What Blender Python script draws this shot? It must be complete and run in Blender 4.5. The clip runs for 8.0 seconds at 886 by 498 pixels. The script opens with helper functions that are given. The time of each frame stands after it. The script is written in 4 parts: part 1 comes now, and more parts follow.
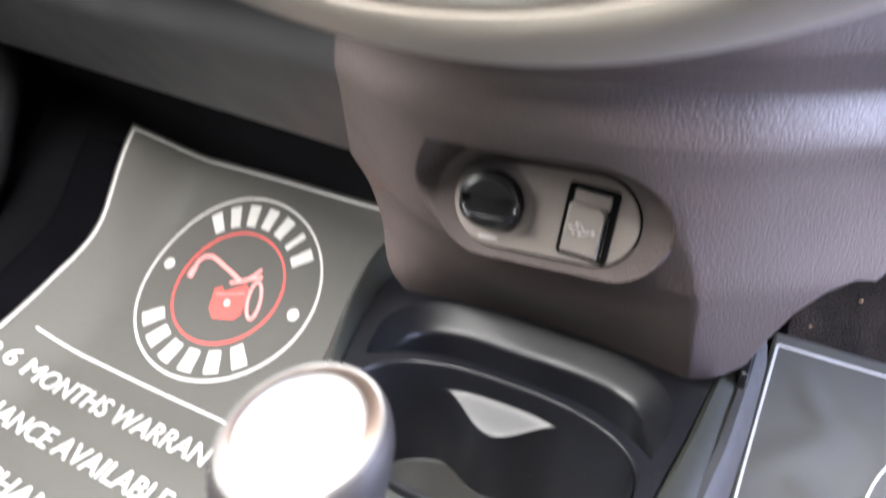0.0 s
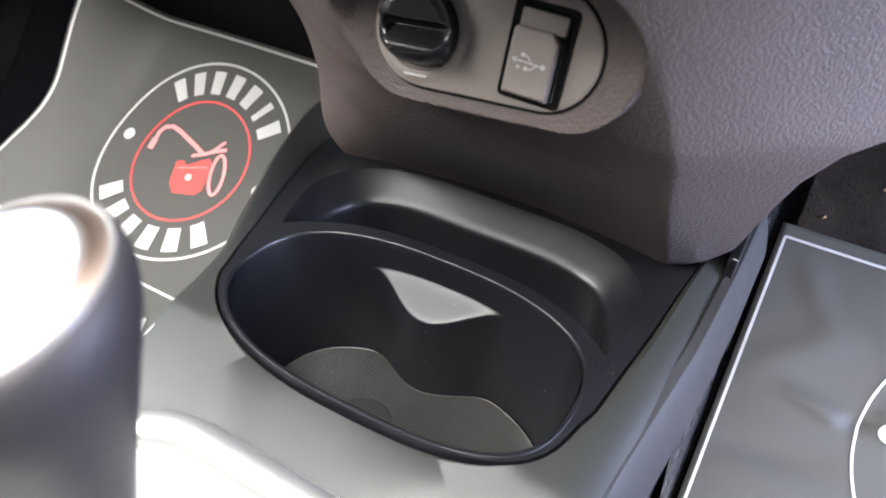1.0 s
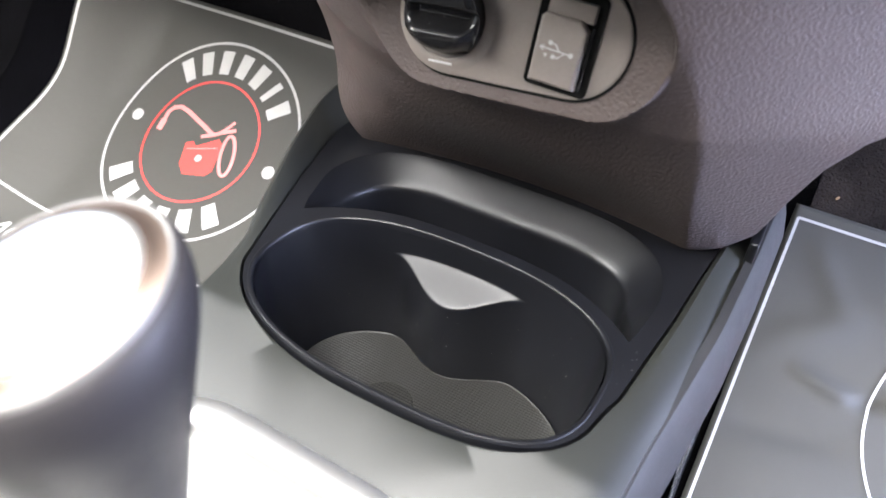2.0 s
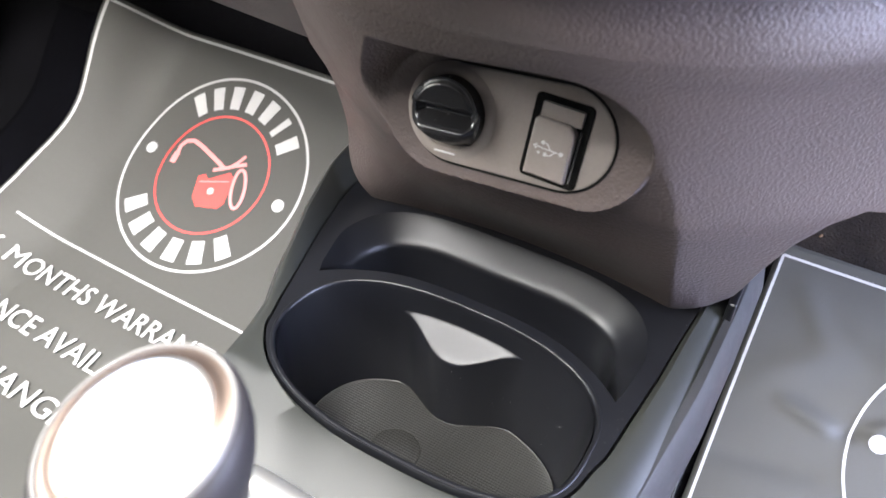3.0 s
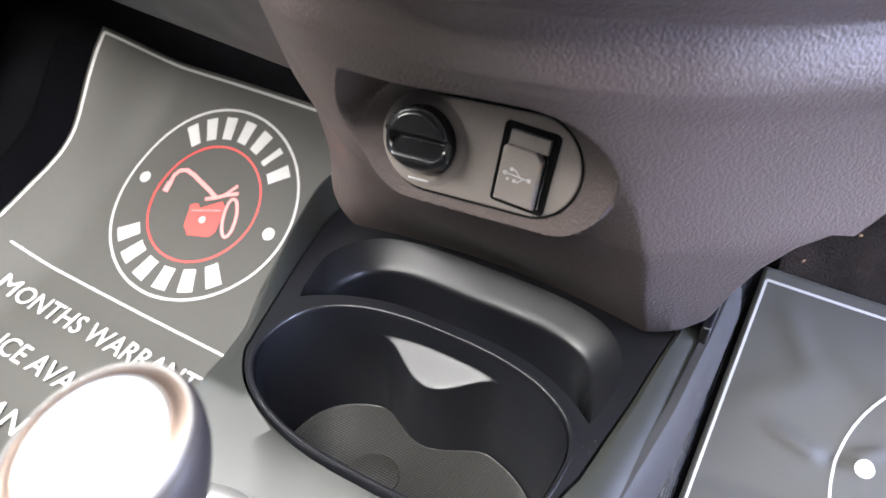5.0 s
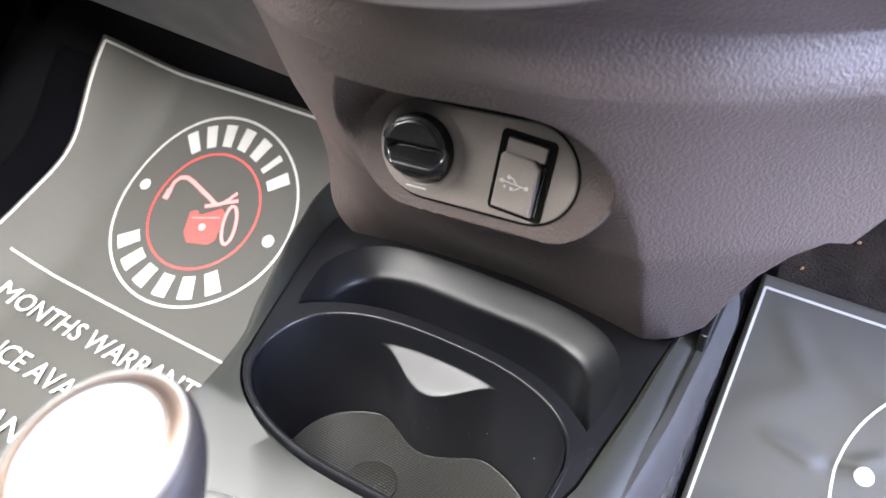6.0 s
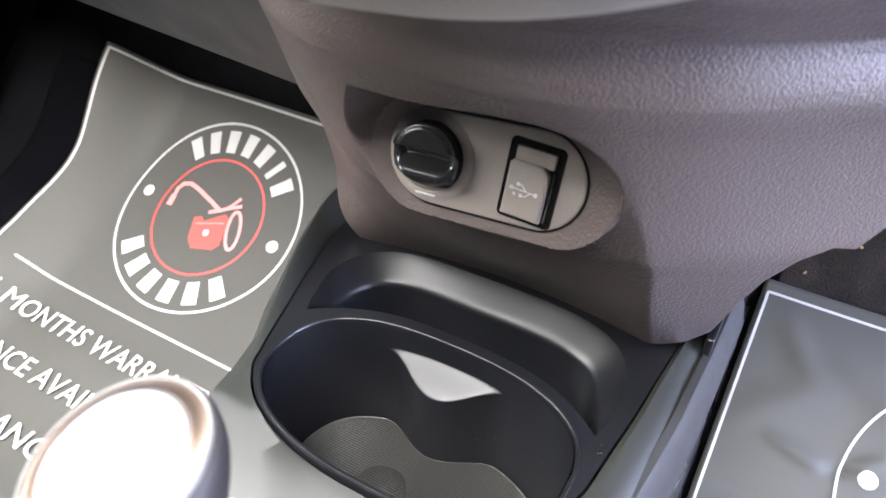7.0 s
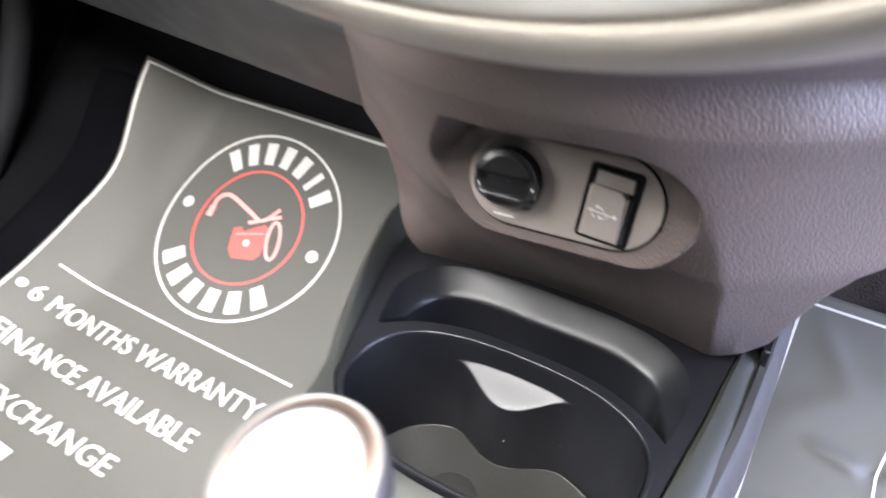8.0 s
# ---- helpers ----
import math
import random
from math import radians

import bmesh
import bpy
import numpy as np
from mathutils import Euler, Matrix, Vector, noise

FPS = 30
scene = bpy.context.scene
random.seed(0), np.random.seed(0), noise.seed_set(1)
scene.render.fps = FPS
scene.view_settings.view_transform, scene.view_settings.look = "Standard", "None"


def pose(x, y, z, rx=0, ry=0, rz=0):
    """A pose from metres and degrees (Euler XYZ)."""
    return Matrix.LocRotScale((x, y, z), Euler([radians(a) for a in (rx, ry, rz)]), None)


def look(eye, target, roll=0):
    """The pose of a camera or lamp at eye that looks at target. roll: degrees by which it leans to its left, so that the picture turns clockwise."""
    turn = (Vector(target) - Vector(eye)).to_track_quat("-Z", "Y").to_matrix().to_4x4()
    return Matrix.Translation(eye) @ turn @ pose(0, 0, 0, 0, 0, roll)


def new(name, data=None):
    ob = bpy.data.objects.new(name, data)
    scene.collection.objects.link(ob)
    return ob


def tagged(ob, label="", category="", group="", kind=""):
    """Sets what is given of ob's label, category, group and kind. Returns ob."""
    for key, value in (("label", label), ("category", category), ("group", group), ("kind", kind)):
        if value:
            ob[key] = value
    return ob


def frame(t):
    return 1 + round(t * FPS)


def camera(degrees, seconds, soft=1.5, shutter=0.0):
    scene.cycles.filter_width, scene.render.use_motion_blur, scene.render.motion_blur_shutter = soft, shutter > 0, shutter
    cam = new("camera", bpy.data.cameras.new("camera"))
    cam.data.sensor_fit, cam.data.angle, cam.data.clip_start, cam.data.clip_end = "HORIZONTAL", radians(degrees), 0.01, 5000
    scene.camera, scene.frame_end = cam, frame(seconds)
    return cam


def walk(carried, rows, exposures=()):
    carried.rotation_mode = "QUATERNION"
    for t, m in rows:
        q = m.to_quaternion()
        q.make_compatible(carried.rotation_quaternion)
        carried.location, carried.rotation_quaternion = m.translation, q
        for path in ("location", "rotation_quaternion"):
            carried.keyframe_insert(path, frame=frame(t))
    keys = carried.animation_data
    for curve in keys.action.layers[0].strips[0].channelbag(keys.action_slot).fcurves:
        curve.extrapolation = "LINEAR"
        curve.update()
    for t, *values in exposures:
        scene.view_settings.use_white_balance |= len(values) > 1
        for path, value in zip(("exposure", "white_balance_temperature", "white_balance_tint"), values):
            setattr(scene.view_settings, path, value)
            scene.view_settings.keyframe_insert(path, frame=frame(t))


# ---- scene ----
cam = camera(62.8, 8.0, shutter=0.5)
cam.data.dof.use_dof, cam.data.dof.focus_distance, cam.data.dof.aperture_fstop = True, 0.42, 14.0
PATH = [
    (0, (0.104, -0.287, 0.541), (-0.684, 1.312, -0.365), 3.8),
    (0.2, (0.1065, -0.2696, 0.5204), (-0.591, 1.126, -0.378), 4.1),
    (0.5, (0.107, -0.256, 0.504), (-0.66, 1.244, -0.573), 4.5),
    (0.7, (0.1111, -0.2424, 0.4988), (-0.572, 1.09, -0.5), 4.7),
    (1, (0.118, -0.22, 0.494), (-0.628, 1.233, -0.659), 4.9),
    (1.2, (0.1147, -0.2153, 0.4924), (-0.545, 1.084, -0.564), 5.0),
    (2.3, (0.109, -0.225, 0.506), (-0.619, 1.193, -0.702), 4.8),
    (2.5, (0.111, -0.225, 0.521), (-0.618, 1.193, -0.686), 4.6),
    (3, (0.109, -0.231, 0.54), (-0.624, 1.188, -0.664), 4.5),
    (3.5, (0.115, -0.228, 0.542), (-0.622, 1.197, -0.652), 4.4),
    (4, (0.12, -0.229, 0.544), (-0.626, 1.209, -0.628), 4.3),
    (4.5, (0.121, -0.231, 0.543), (-0.632, 1.219, -0.61), 4.2),
    (6, (0.123, -0.231, 0.544), (-0.643, 1.235, -0.58), 4.1),
    (6.5, (0.123, -0.231, 0.544), (-0.644, 1.239, -0.574), 4.1),
    (7, (0.12, -0.235, 0.546), (-0.648, 1.238, -0.568), 4.0),
    (7.5, (0.114, -0.24, 0.545), (-0.658, 1.236, -0.563), 4.0),
    (7.8, (0.1039, -0.2414, 0.5387), (-0.594, 1.088, -0.454), 3.9),
    (8, (0.095, -0.262, 0.56), (-0.686, 1.208, -0.547), 3.6),
]
walk(cam, [(t, look(eye, target, roll)) for t, eye, target, roll in PATH], exposures=[(0, 5.60, 6450, 11), (0.5, 5.48, 6450, 11), (1.0, 5.30, 6450, 11), (2.5, 5.53, 6450, 11), (3.5, 5.42, 6450, 11), (4.5, 5.40, 6450, 11), (6.0, 5.58, 6450, 11), (7.0, 5.58, 6450, 11), (8.0, 5.70, 6450, 11)])

# ---------------------------------------------------------------- world and light
world = bpy.data.worlds.new("sky")
scene.world = world
world.use_nodes = True
wn = world.node_tree.nodes
sky = wn.new("ShaderNodeTexSky")
sky.sky_type, sky.sun_disc = "NISHITA", False
sky.sun_elevation, sky.sun_rotation = radians(20), radians(161.5)
sky.air_density, sky.dust_density = 1.0, 3.0
wn["Background"].inputs["Strength"].default_value = 0.075
world.node_tree.links.new(sky.outputs["Color"], wn["Background"].inputs["Color"])
sun_data = bpy.data.lights.new("sun", "SUN")
sun_data.energy, sun_data.angle, sun_data.color = 0.9, radians(10), (1.0, 0.92, 0.84)
sun = new("sun", sun_data)
sun.matrix_world = look((0.8, -2.4, 1.22), (0, 0, 0.3))

# daylight that comes in through the driver's open door
door_light = bpy.data.lights.new("door_daylight", "AREA")
door_light.shape, door_light.size, door_light.size_y = "RECTANGLE", 0.54, 0.78
door_light.energy, door_light.color = 2.7, (0.60, 0.67, 1.0)
door_lamp = new("door_daylight", door_light)
door_lamp.matrix_world = look((0.905, 0.25, 0.62), (0.0, 0.16, 0.25))

# area lamp added outside the unseen passenger window, for light from the left
window_light = bpy.data.lights.new("window_daylight", "AREA")
window_light.shape, window_light.size, window_light.size_y = "RECTANGLE", 0.60, 0.40
window_light.energy, window_light.color = 0.75, (1.0, 0.95, 0.84)
window_lamp = new("window_daylight", window_light)
window_lamp.matrix_world = look((-0.985, -0.50, 0.92), (0.0, 0.0, 0.42))

# overhead fill lamp, added to brighten the console from above
overhead_light = bpy.data.lights.new("roof_daylight", "AREA")
overhead_light.shape, overhead_light.size, overhead_light.size_y = "RECTANGLE", 0.90, 0.70
overhead_light.energy, overhead_light.color = 2.4, (1.0, 0.96, 0.88)
overhead_lamp = new("roof_daylight", overhead_light)
overhead_lamp.matrix_world = pose(-0.05, -0.50, 1.20)


# ---------------------------------------------------------------- materials
def material(name, base, rough, metal=0.0, spec=0.5, mottle=0.12, mottle_scale=30.0, grain=None, bump=0.0, rough_var=0.08, coat=0.0, tint=None):
    """Principled surface with large and small colour variation; grain: (kind, scale, depth in metres)."""
    m = bpy.data.materials.new(name)
    m.use_nodes = True
    n, l = m.node_tree.nodes, m.node_tree.links
    b = n["Principled BSDF"]
    b.inputs["Metallic"].default_value = metal
    b.inputs["Specular IOR Level"].default_value = spec
    b.inputs["Coat Weight"].default_value = coat
    b.inputs["Coat Roughness"].default_value = 0.15
    tc = n.new("ShaderNodeTexCoord")
    big = n.new("ShaderNodeTexNoise")
    big.inputs["Scale"].default_value, big.inputs["Detail"].default_value = mottle_scale, 5
    fine = n.new("ShaderNodeTexNoise")
    fine.inputs["Scale"].default_value, fine.inputs["Detail"].default_value = mottle_scale * 22, 3
    l.new(tc.outputs["Object"], big.inputs["Vector"])
    l.new(tc.outputs["Object"], fine.inputs["Vector"])
    add = n.new("ShaderNodeMath")
    add.operation = "MULTIPLY_ADD"
    add.inputs[1].default_value = 0.45
    l.new(fine.outputs["Fac"], add.inputs[0])
    l.new(big.outputs["Fac"], add.inputs[2])
    ramp = n.new("ShaderNodeMapRange")
    ramp.inputs["From Min"].default_value, ramp.inputs["From Max"].default_value = 0.45, 1.0
    l.new(add.outputs[0], ramp.inputs["Value"])
    mix = n.new("ShaderNodeMix")
    mix.data_type = "RGBA"
    other = tint or base
    mix.inputs["A"].default_value = (*[c * (1 - mottle) for c in base], 1)
    mix.inputs["B"].default_value = (*[c * (1 + mottle) for c in other], 1)
    l.new(ramp.outputs[0], mix.inputs["Factor"])
    l.new(mix.outputs["Result"], b.inputs["Base Color"])
    rr = n.new("ShaderNodeMapRange")
    rr.inputs["To Min"].default_value, rr.inputs["To Max"].default_value = rough - rough_var, rough + rough_var
    l.new(ramp.outputs[0], rr.inputs["Value"])
    l.new(rr.outputs[0], b.inputs["Roughness"])
    if grain:
        kind, scale, depth = grain
        if kind == "leather":
            g = n.new("ShaderNodeTexVoronoi")
            g.feature = "SMOOTH_F1"
            g.inputs["Scale"].default_value = scale
            warp = n.new("ShaderNodeTexNoise")
            warp.inputs["Scale"].default_value = scale * 0.6
            mixv = n.new("ShaderNodeMix")
            mixv.data_type = "VECTOR"
            mixv.inputs["Factor"].default_value = 0.0012
            l.new(tc.outputs["Object"], warp.inputs["Vector"])
            l.new(tc.outputs["Object"], mixv.inputs["A"])
            l.new(warp.outputs["Color"], mixv.inputs["B"])
            l.new(mixv.outputs["Result"], g.inputs["Vector"])
            out = g.outputs["Distance"]
        elif kind == "dots":
            g = n.new("ShaderNodeTexVoronoi")
            g.inputs["Scale"].default_value, g.inputs["Randomness"].default_value = scale, 0.0
            l.new(tc.outputs["Object"], g.inputs["Vector"])
            out = g.outputs["Distance"]
        else:
            g = n.new("ShaderNodeTexNoise")
            g.inputs["Scale"].default_value, g.inputs["Detail"].default_value = scale, 4
            l.new(tc.outputs["Object"], g.inputs["Vector"])
            out = g.outputs["Fac"]
        if kind == "dots":
            spot = n.new("ShaderNodeMapRange")
            spot.inputs["From Min"].default_value, spot.inputs["From Max"].default_value = 0.25, 0.5
            spot.inputs["To Min"].default_value, spot.inputs["To Max"].default_value = 1.7, 0.15
            l.new(out, spot.inputs["Value"])
            dim = n.new("ShaderNodeVectorMath")
            dim.operation = "SCALE"
            l.new(mix.outputs["Result"], dim.inputs[0])
            l.new(spot.outputs[0], dim.inputs["Scale"])
            l.new(dim.outputs[0], b.inputs["Base Color"])
        bp = n.new("ShaderNodeBump")
        bp.invert = kind == "leather"
        bp.inputs["Strength"].default_value, bp.inputs["Distance"].default_value = 1.0, depth
        l.new(out, bp.inputs["Height"])
        l.new(bp.outputs["Normal"], b.inputs["Normal"])
    return m


PANEL = material("grained_dash_plastic", (0.0605, 0.0475, 0.0448), 0.52, spec=0.30, grain=("leather", 760, 0.00032), mottle_scale=14, mottle=0.10)
DASH = material("smooth_dash_plastic", (0.032, 0.032, 0.034), 0.55, grain=("noise", 900, 0.0001))
INSERT = material("black_console_plastic", (0.0046, 0.0049, 0.0064), 0.36, spec=0.36, rough_var=0.03, grain=("noise", 1500, 0.00006), mottle_scale=40)
RAIL = material("satin_grey_console_plastic", (0.0105, 0.0115, 0.0100), 0.44, spec=0.60, rough_var=0.03, grain=("noise", 1500, 0.00005), mottle_scale=18)
PLATE = material("dark_grey_socket_plastic", (0.180, 0.158, 0.144), 0.42, spec=0.35, grain=("noise", 1400, 0.00008))
GLOSS = material("black_glossy_plastic", (0.011, 0.011, 0.012), 0.27, rough_var=0.02)
SKIRT = material("satin_charcoal_skirt", (0.013, 0.013, 0.014), 0.6, spec=0.3, grain=("noise", 900, 0.0001))
GAP = material("black_seam", (0.004, 0.004, 0.004), 0.8, spec=0.1)
RUBBER = material("dotted_black_rubber", (0.019, 0.018, 0.015), 0.6, grain=("dots", 640, 0.0004), mottle_scale=25, mottle=0.25)
PAPER = material("black_printed_paper", (0.040, 0.0395, 0.0355), 0.66, grain=("noise", 14, 0.0008), mottle_scale=8, mottle=0.10)
WHITE = material("white_print", (0.40, 0.40, 0.40), 0.45, mottle=0.08)
RED = material("red_print", (0.62, 0.045, 0.04), 0.4, mottle=0.06)
PINK = material("pink_print", (0.66, 0.22, 0.22), 0.4, mottle=0.06)
CARPET = material("black_carpet", (0.004, 0.004, 0.005), 0.95, spec=0.05, grain=("noise", 700, 0.002), mottle=0.5, mottle_scale=12)
MATCARPET = material("charcoal_carpet_mat", (0.0022, 0.0022, 0.0032), 0.95, spec=0.03, grain=("noise", 700, 0.002), mottle=0.3, mottle_scale=12)
BROWN_CARPET = material("dusty_brown_black_carpet", (0.02, 0.016, 0.014), 0.95, spec=0.1, grain=("noise", 500, 0.003), mottle=0.6, mottle_scale=30)
TUNNEL = material("worn_grey_carpet", (0.03, 0.03, 0.031), 0.95, spec=0.1, grain=("noise", 600, 0.003), mottle=0.6, mottle_scale=60)
PALE = material("pale_satin_trim", (0.38, 0.38, 0.36), 0.40, metal=0.3, mottle=0.03, rough_var=0.02)
GREIGE = material("satin_greige_trim", (0.27, 0.245, 0.215), 0.45, metal=0.3, mottle=0.03, rough_var=0.02)
SILVER = material("satin_silver_paint", (0.46, 0.455, 0.44), 0.34, metal=0.85, mottle=0.02, rough_var=0.01)
RIM = material("satin_grey_rim", (0.055, 0.052, 0.050), 0.45, spec=0.4, mottle=0.04, rough_var=0.02)
CHROME = material("polished_silver_cap", (0.90, 0.89, 0.87), 0.32, metal=1.0, mottle=0.02, rough_var=0.01)
# the brown stands in for warm surroundings mirrored in the polished bezel
BEZEL = material("reflection_tinted_bezel", (0.14, 0.105, 0.088), 0.32, metal=0.9, mottle=0.03, rough_var=0.02)
KNOB = material("dark_knob_leather", (0.014, 0.0125, 0.013), 0.5, spec=0.25, grain=("leather", 900, 0.00006))
CLOTH = material("grey_headlining_cloth", (0.42, 0.41, 0.4), 0.95, spec=0.1, grain=("noise", 600, 0.001))
TRIM = material("charcoal_door_trim", (0.007, 0.007, 0.009), 0.75, spec=0.2, grain=("leather", 500, 0.0003))
ASPHALT = material("pale_outdoor_concrete", (0.22, 0.21, 0.19), 0.9, mottle=0.3, mottle_scale=4)
DUST = material("pale_dust", (0.20, 0.195, 0.185), 0.9, spec=0.1)
DIRT = material("dry_dirt_crumbs", (0.3, 0.2, 0.12), 0.95, spec=0.1)


# ---------------------------------------------------------------- mesh helpers
def smooth01(a, b, v):
    t = np.clip((np.asarray(v, float) - a) / (b - a), 0, 1)
    return t * t * (3 - 2 * t)


def mesh_of(name, bm, mat, smooth=True, angle=None):
    me = bpy.data.meshes.new(name)
    bmesh.ops.recalc_face_normals(bm, faces=bm.faces)
    bm.to_mesh(me)
    bm.free()
    me.materials.append(mat)
    if smooth:
        me.polygons.foreach_set("use_smooth", [True] * len(me.polygons))
        me.set_sharp_from_angle(angle=radians(angle or 40))
    return me


def part(name, bm, mat, parent=None, label="", smooth=True, angle=None):
    ob = new(name, mesh_of(name, bm, mat, smooth, angle))
    ob.parent = parent
    if label:
        ob["label"] = label
    return ob


def thing(name, x, y, z, label, category, group="", kind=""):
    ob = new(name)
    ob.location = (x, y, z)
    ob.empty_display_size = 0.02
    return tagged(ob, label, category, group, kind)


def under(child, parent):
    """Parent without moving."""
    child.parent = parent
    child.matrix_parent_inverse = Matrix.Translation(parent.location).inverted()
    return child


def grid(points, close_u=False):
    """A bmesh sheet from an array [rows, columns, 3]."""
    bm = bmesh.new()
    rows, cols = len(points), len(points[0])
    v = [[bm.verts.new(tuple(float(c) for c in p)) for p in row] for row in points]
    for i in range(rows - 1):
        for j in range(cols if close_u else cols - 1):
            k = (j + 1) % cols
            bm.faces.new((v[i][j], v[i][k], v[i + 1][k], v[i + 1][j]))
    return bm


def rings(loops, cap_first=False, cap_last=False):
    """Closed loops lofted one to the next."""
    bm = bmesh.new()
    v = [[bm.verts.new(tuple(float(c) for c in p)) for p in loop] for loop in loops]
    n = len(loops[0])
    for a, b in zip(v, v[1:]):
        for j in range(n):
            bm.faces.new((a[j], a[(j + 1) % n], b[(j + 1) % n], b[j]))
    if cap_first:
        bm.faces.new(v[0][::-1])
    if cap_last:
        bm.faces.new(v[-1])
    return bm


def box(x0, x1, y0, y1, z0, z1, bevel=0.0, seg=2):
    bm = bmesh.new()
    bmesh.ops.create_cube(bm, size=1.0)
    for v in bm.verts:
        v.co = Vector(((x0 + x1) / 2 + v.co.x * (x1 - x0), (y0 + y1) / 2 + v.co.y * (y1 - y0), (z0 + z1) / 2 + v.co.z * (z1 - z0)))
    if bevel:
        bmesh.ops.bevel(bm, geom=bm.edges[:], offset=bevel, segments=seg, affect="EDGES", profile=0.6)
    return bm


def turned(profile, segments=64, cap_last=True):
    """A lathe form round z from (radius, height) pairs."""
    a = np.linspace(0, 2 * math.pi, segments, endpoint=False)
    return rings([[(r * math.cos(t), r * math.sin(t), h) for t in a] for r, h in profile], cap_last=cap_last)


def tube(path, radius, segments=10):
    """A round rod along points; radius may vary."""
    path = [Vector(p) for p in path]
    loops = []
    for i, p in enumerate(path):
        d = (path[min(i + 1, len(path) - 1)] - path[max(i - 1, 0)]).normalized()
        a = d.orthogonal().normalized() if i == 0 else (side - d * side.dot(d)).normalized()
        side = a
        b = d.cross(a)
        r = radius[i] if isinstance(radius, (list, tuple)) else radius
        loops.append([p + (a * math.cos(t) + b * math.sin(t)) * r for t in np.linspace(0, 2 * math.pi, segments, endpoint=False)])
    return rings(loops, True, True)


def solid(ob, thickness, offset=1.0):
    m = ob.modifiers.new("thickness", "SOLIDIFY")
    m.thickness, m.offset = thickness, offset
    return ob


# ---------------------------------------------------------------- car shell
ROOF = (-0.87, -0.13, -0.52, 0.42)  # opening added in the unseen roof for the overhead lamp: rear, front, left and right edge


def shell_wall(name, bm, mat, label, category="wall"):
    ob = part(name, bm, mat)
    return tagged(ob, label, category, kind="structure")


def floor_profile(y):
    """Height of the footwell floor: level under the seats, curving up the toe board."""
    y = np.asarray(y, float)
    total = np.zeros_like(y)
    for d in np.linspace(-0.04, 0.04, 9):
        total += np.interp(y + d, [-3, 0.0, 0.142, 0.25, 0.30, 0.35, 0.45, 0.62], [-0.008, -0.008, 0.031, 0.094, 0.140, 0.189, 0.292, 0.47])
    return total / 9


ys = np.linspace(-1.6, 0.62, 120)
xs = np.linspace(-0.95, 0.95, 60)
carpet = part("floor", grid([[(x, y, float(floor_profile(y)) - 0.020) for x in xs] for y in ys]), CARPET)
tagged(carpet, "black carpeted car floor rising into the toe board", "floor", kind="structure")
ground = part("ground", grid([[(x, y, -0.35) for x in (-60, -20, -5, 5, 20, 60)] for y in (-60, -20, -5, 5, 20, 60)]), ASPHALT)
tagged(ground, "pale concrete yard outside the car", "ground", kind="structure")
shell_wall("wall_front", box(-0.95, 0.95, 0.60, 0.66, -0.05, 0.74), CARPET, "black insulated firewall of the footwell")
def joined(boxes):
    """Several boxes as one mesh."""
    bm = bmesh.new()
    for dims in boxes:
        b2 = box(*dims)
        me = bpy.data.meshes.new("piece")
        b2.to_mesh(me)
        b2.free()
        bm.from_mesh(me)
        bpy.data.meshes.remove(me)
    return bm


# unseen passenger door; its sill is raised to shade the footwell beside it
shell_wall("wall_left", joined([(-0.98, -0.90, -1.6, 0.50, 0.03, 0.69), (-0.98, -0.90, -1.6, -0.84, 0.69, 1.18)]), TRIM, "charcoal passenger door with an open window")
shell_wall("wall_right", joined([(0.90, 0.98, -1.6, -0.04, 0.03, 1.18), (0.90, 0.98, -0.04, 0.555, 1.10, 1.18), (0.90, 0.98, -0.04, 0.555, 0.03, 0.18)]), TRIM, "charcoal body side with the driver doorway open")
shell_wall("wall_rear", box(-0.98, 0.98, -1.70, -1.6, -0.1, 1.18), TRIM, "charcoal wall behind the rear seat")
# unseen ceiling, its hole added only to admit the overhead lamp
shell_wall("ceiling", joined([(-0.98, 0.98, -1.7, ROOF[0], 1.18, 1.24), (-0.98, 0.98, ROOF[1], 0.10, 1.18, 1.24), (-0.98, ROOF[2], ROOF[0], ROOF[1], 1.18, 1.24), (ROOF[3], 0.98, ROOF[0], ROOF[1], 1.18, 1.24)]), CLOTH, "grey cloth headlining with an opening added for the overhead lamp", "ceiling")
shell_wall("sill_left", box(-0.98, -0.84, -0.5, 0.95, -0.30, 0.03, 0.02), TRIM, "charcoal passenger door sill", "sill")
shell_wall("sill_right", box(0.84, 0.98, -0.5, 0.95, -0.30, 0.03, 0.02), TRIM, "charcoal driver door sill", "sill")
shell_wall("kick_wall_left", box(-0.98, -0.88, 0.505, 0.95, 0.03, 0.70, 0.02), TRIM, "charcoal front pillar trim on the passenger side")
shell_wall("kick_wall_right", box(0.88, 0.98, 0.56, 0.95, 0.03, 0.70, 0.02), TRIM, "charcoal front pillar trim on the driver side")

door_roll = part("door_trim", tube([(-0.875, 0.14, 0.02), (-0.868, 0.21, 0.07), (-0.864, 0.265, 0.15), (-0.866, 0.30, 0.23), (-0.872, 0.335, 0.32)], 0.020, 20), TRIM)
tagged(door_roll, "rounded grey edge of the passenger door pocket", "door trim", kind="structure")

# ---------------------------------------------------------------- dashboard
dash = thing("dashboard", 0, 0.1, 0.5, "dark grey grained plastic lower dashboard above the centre console", "dashboard")


BOW = 0.013


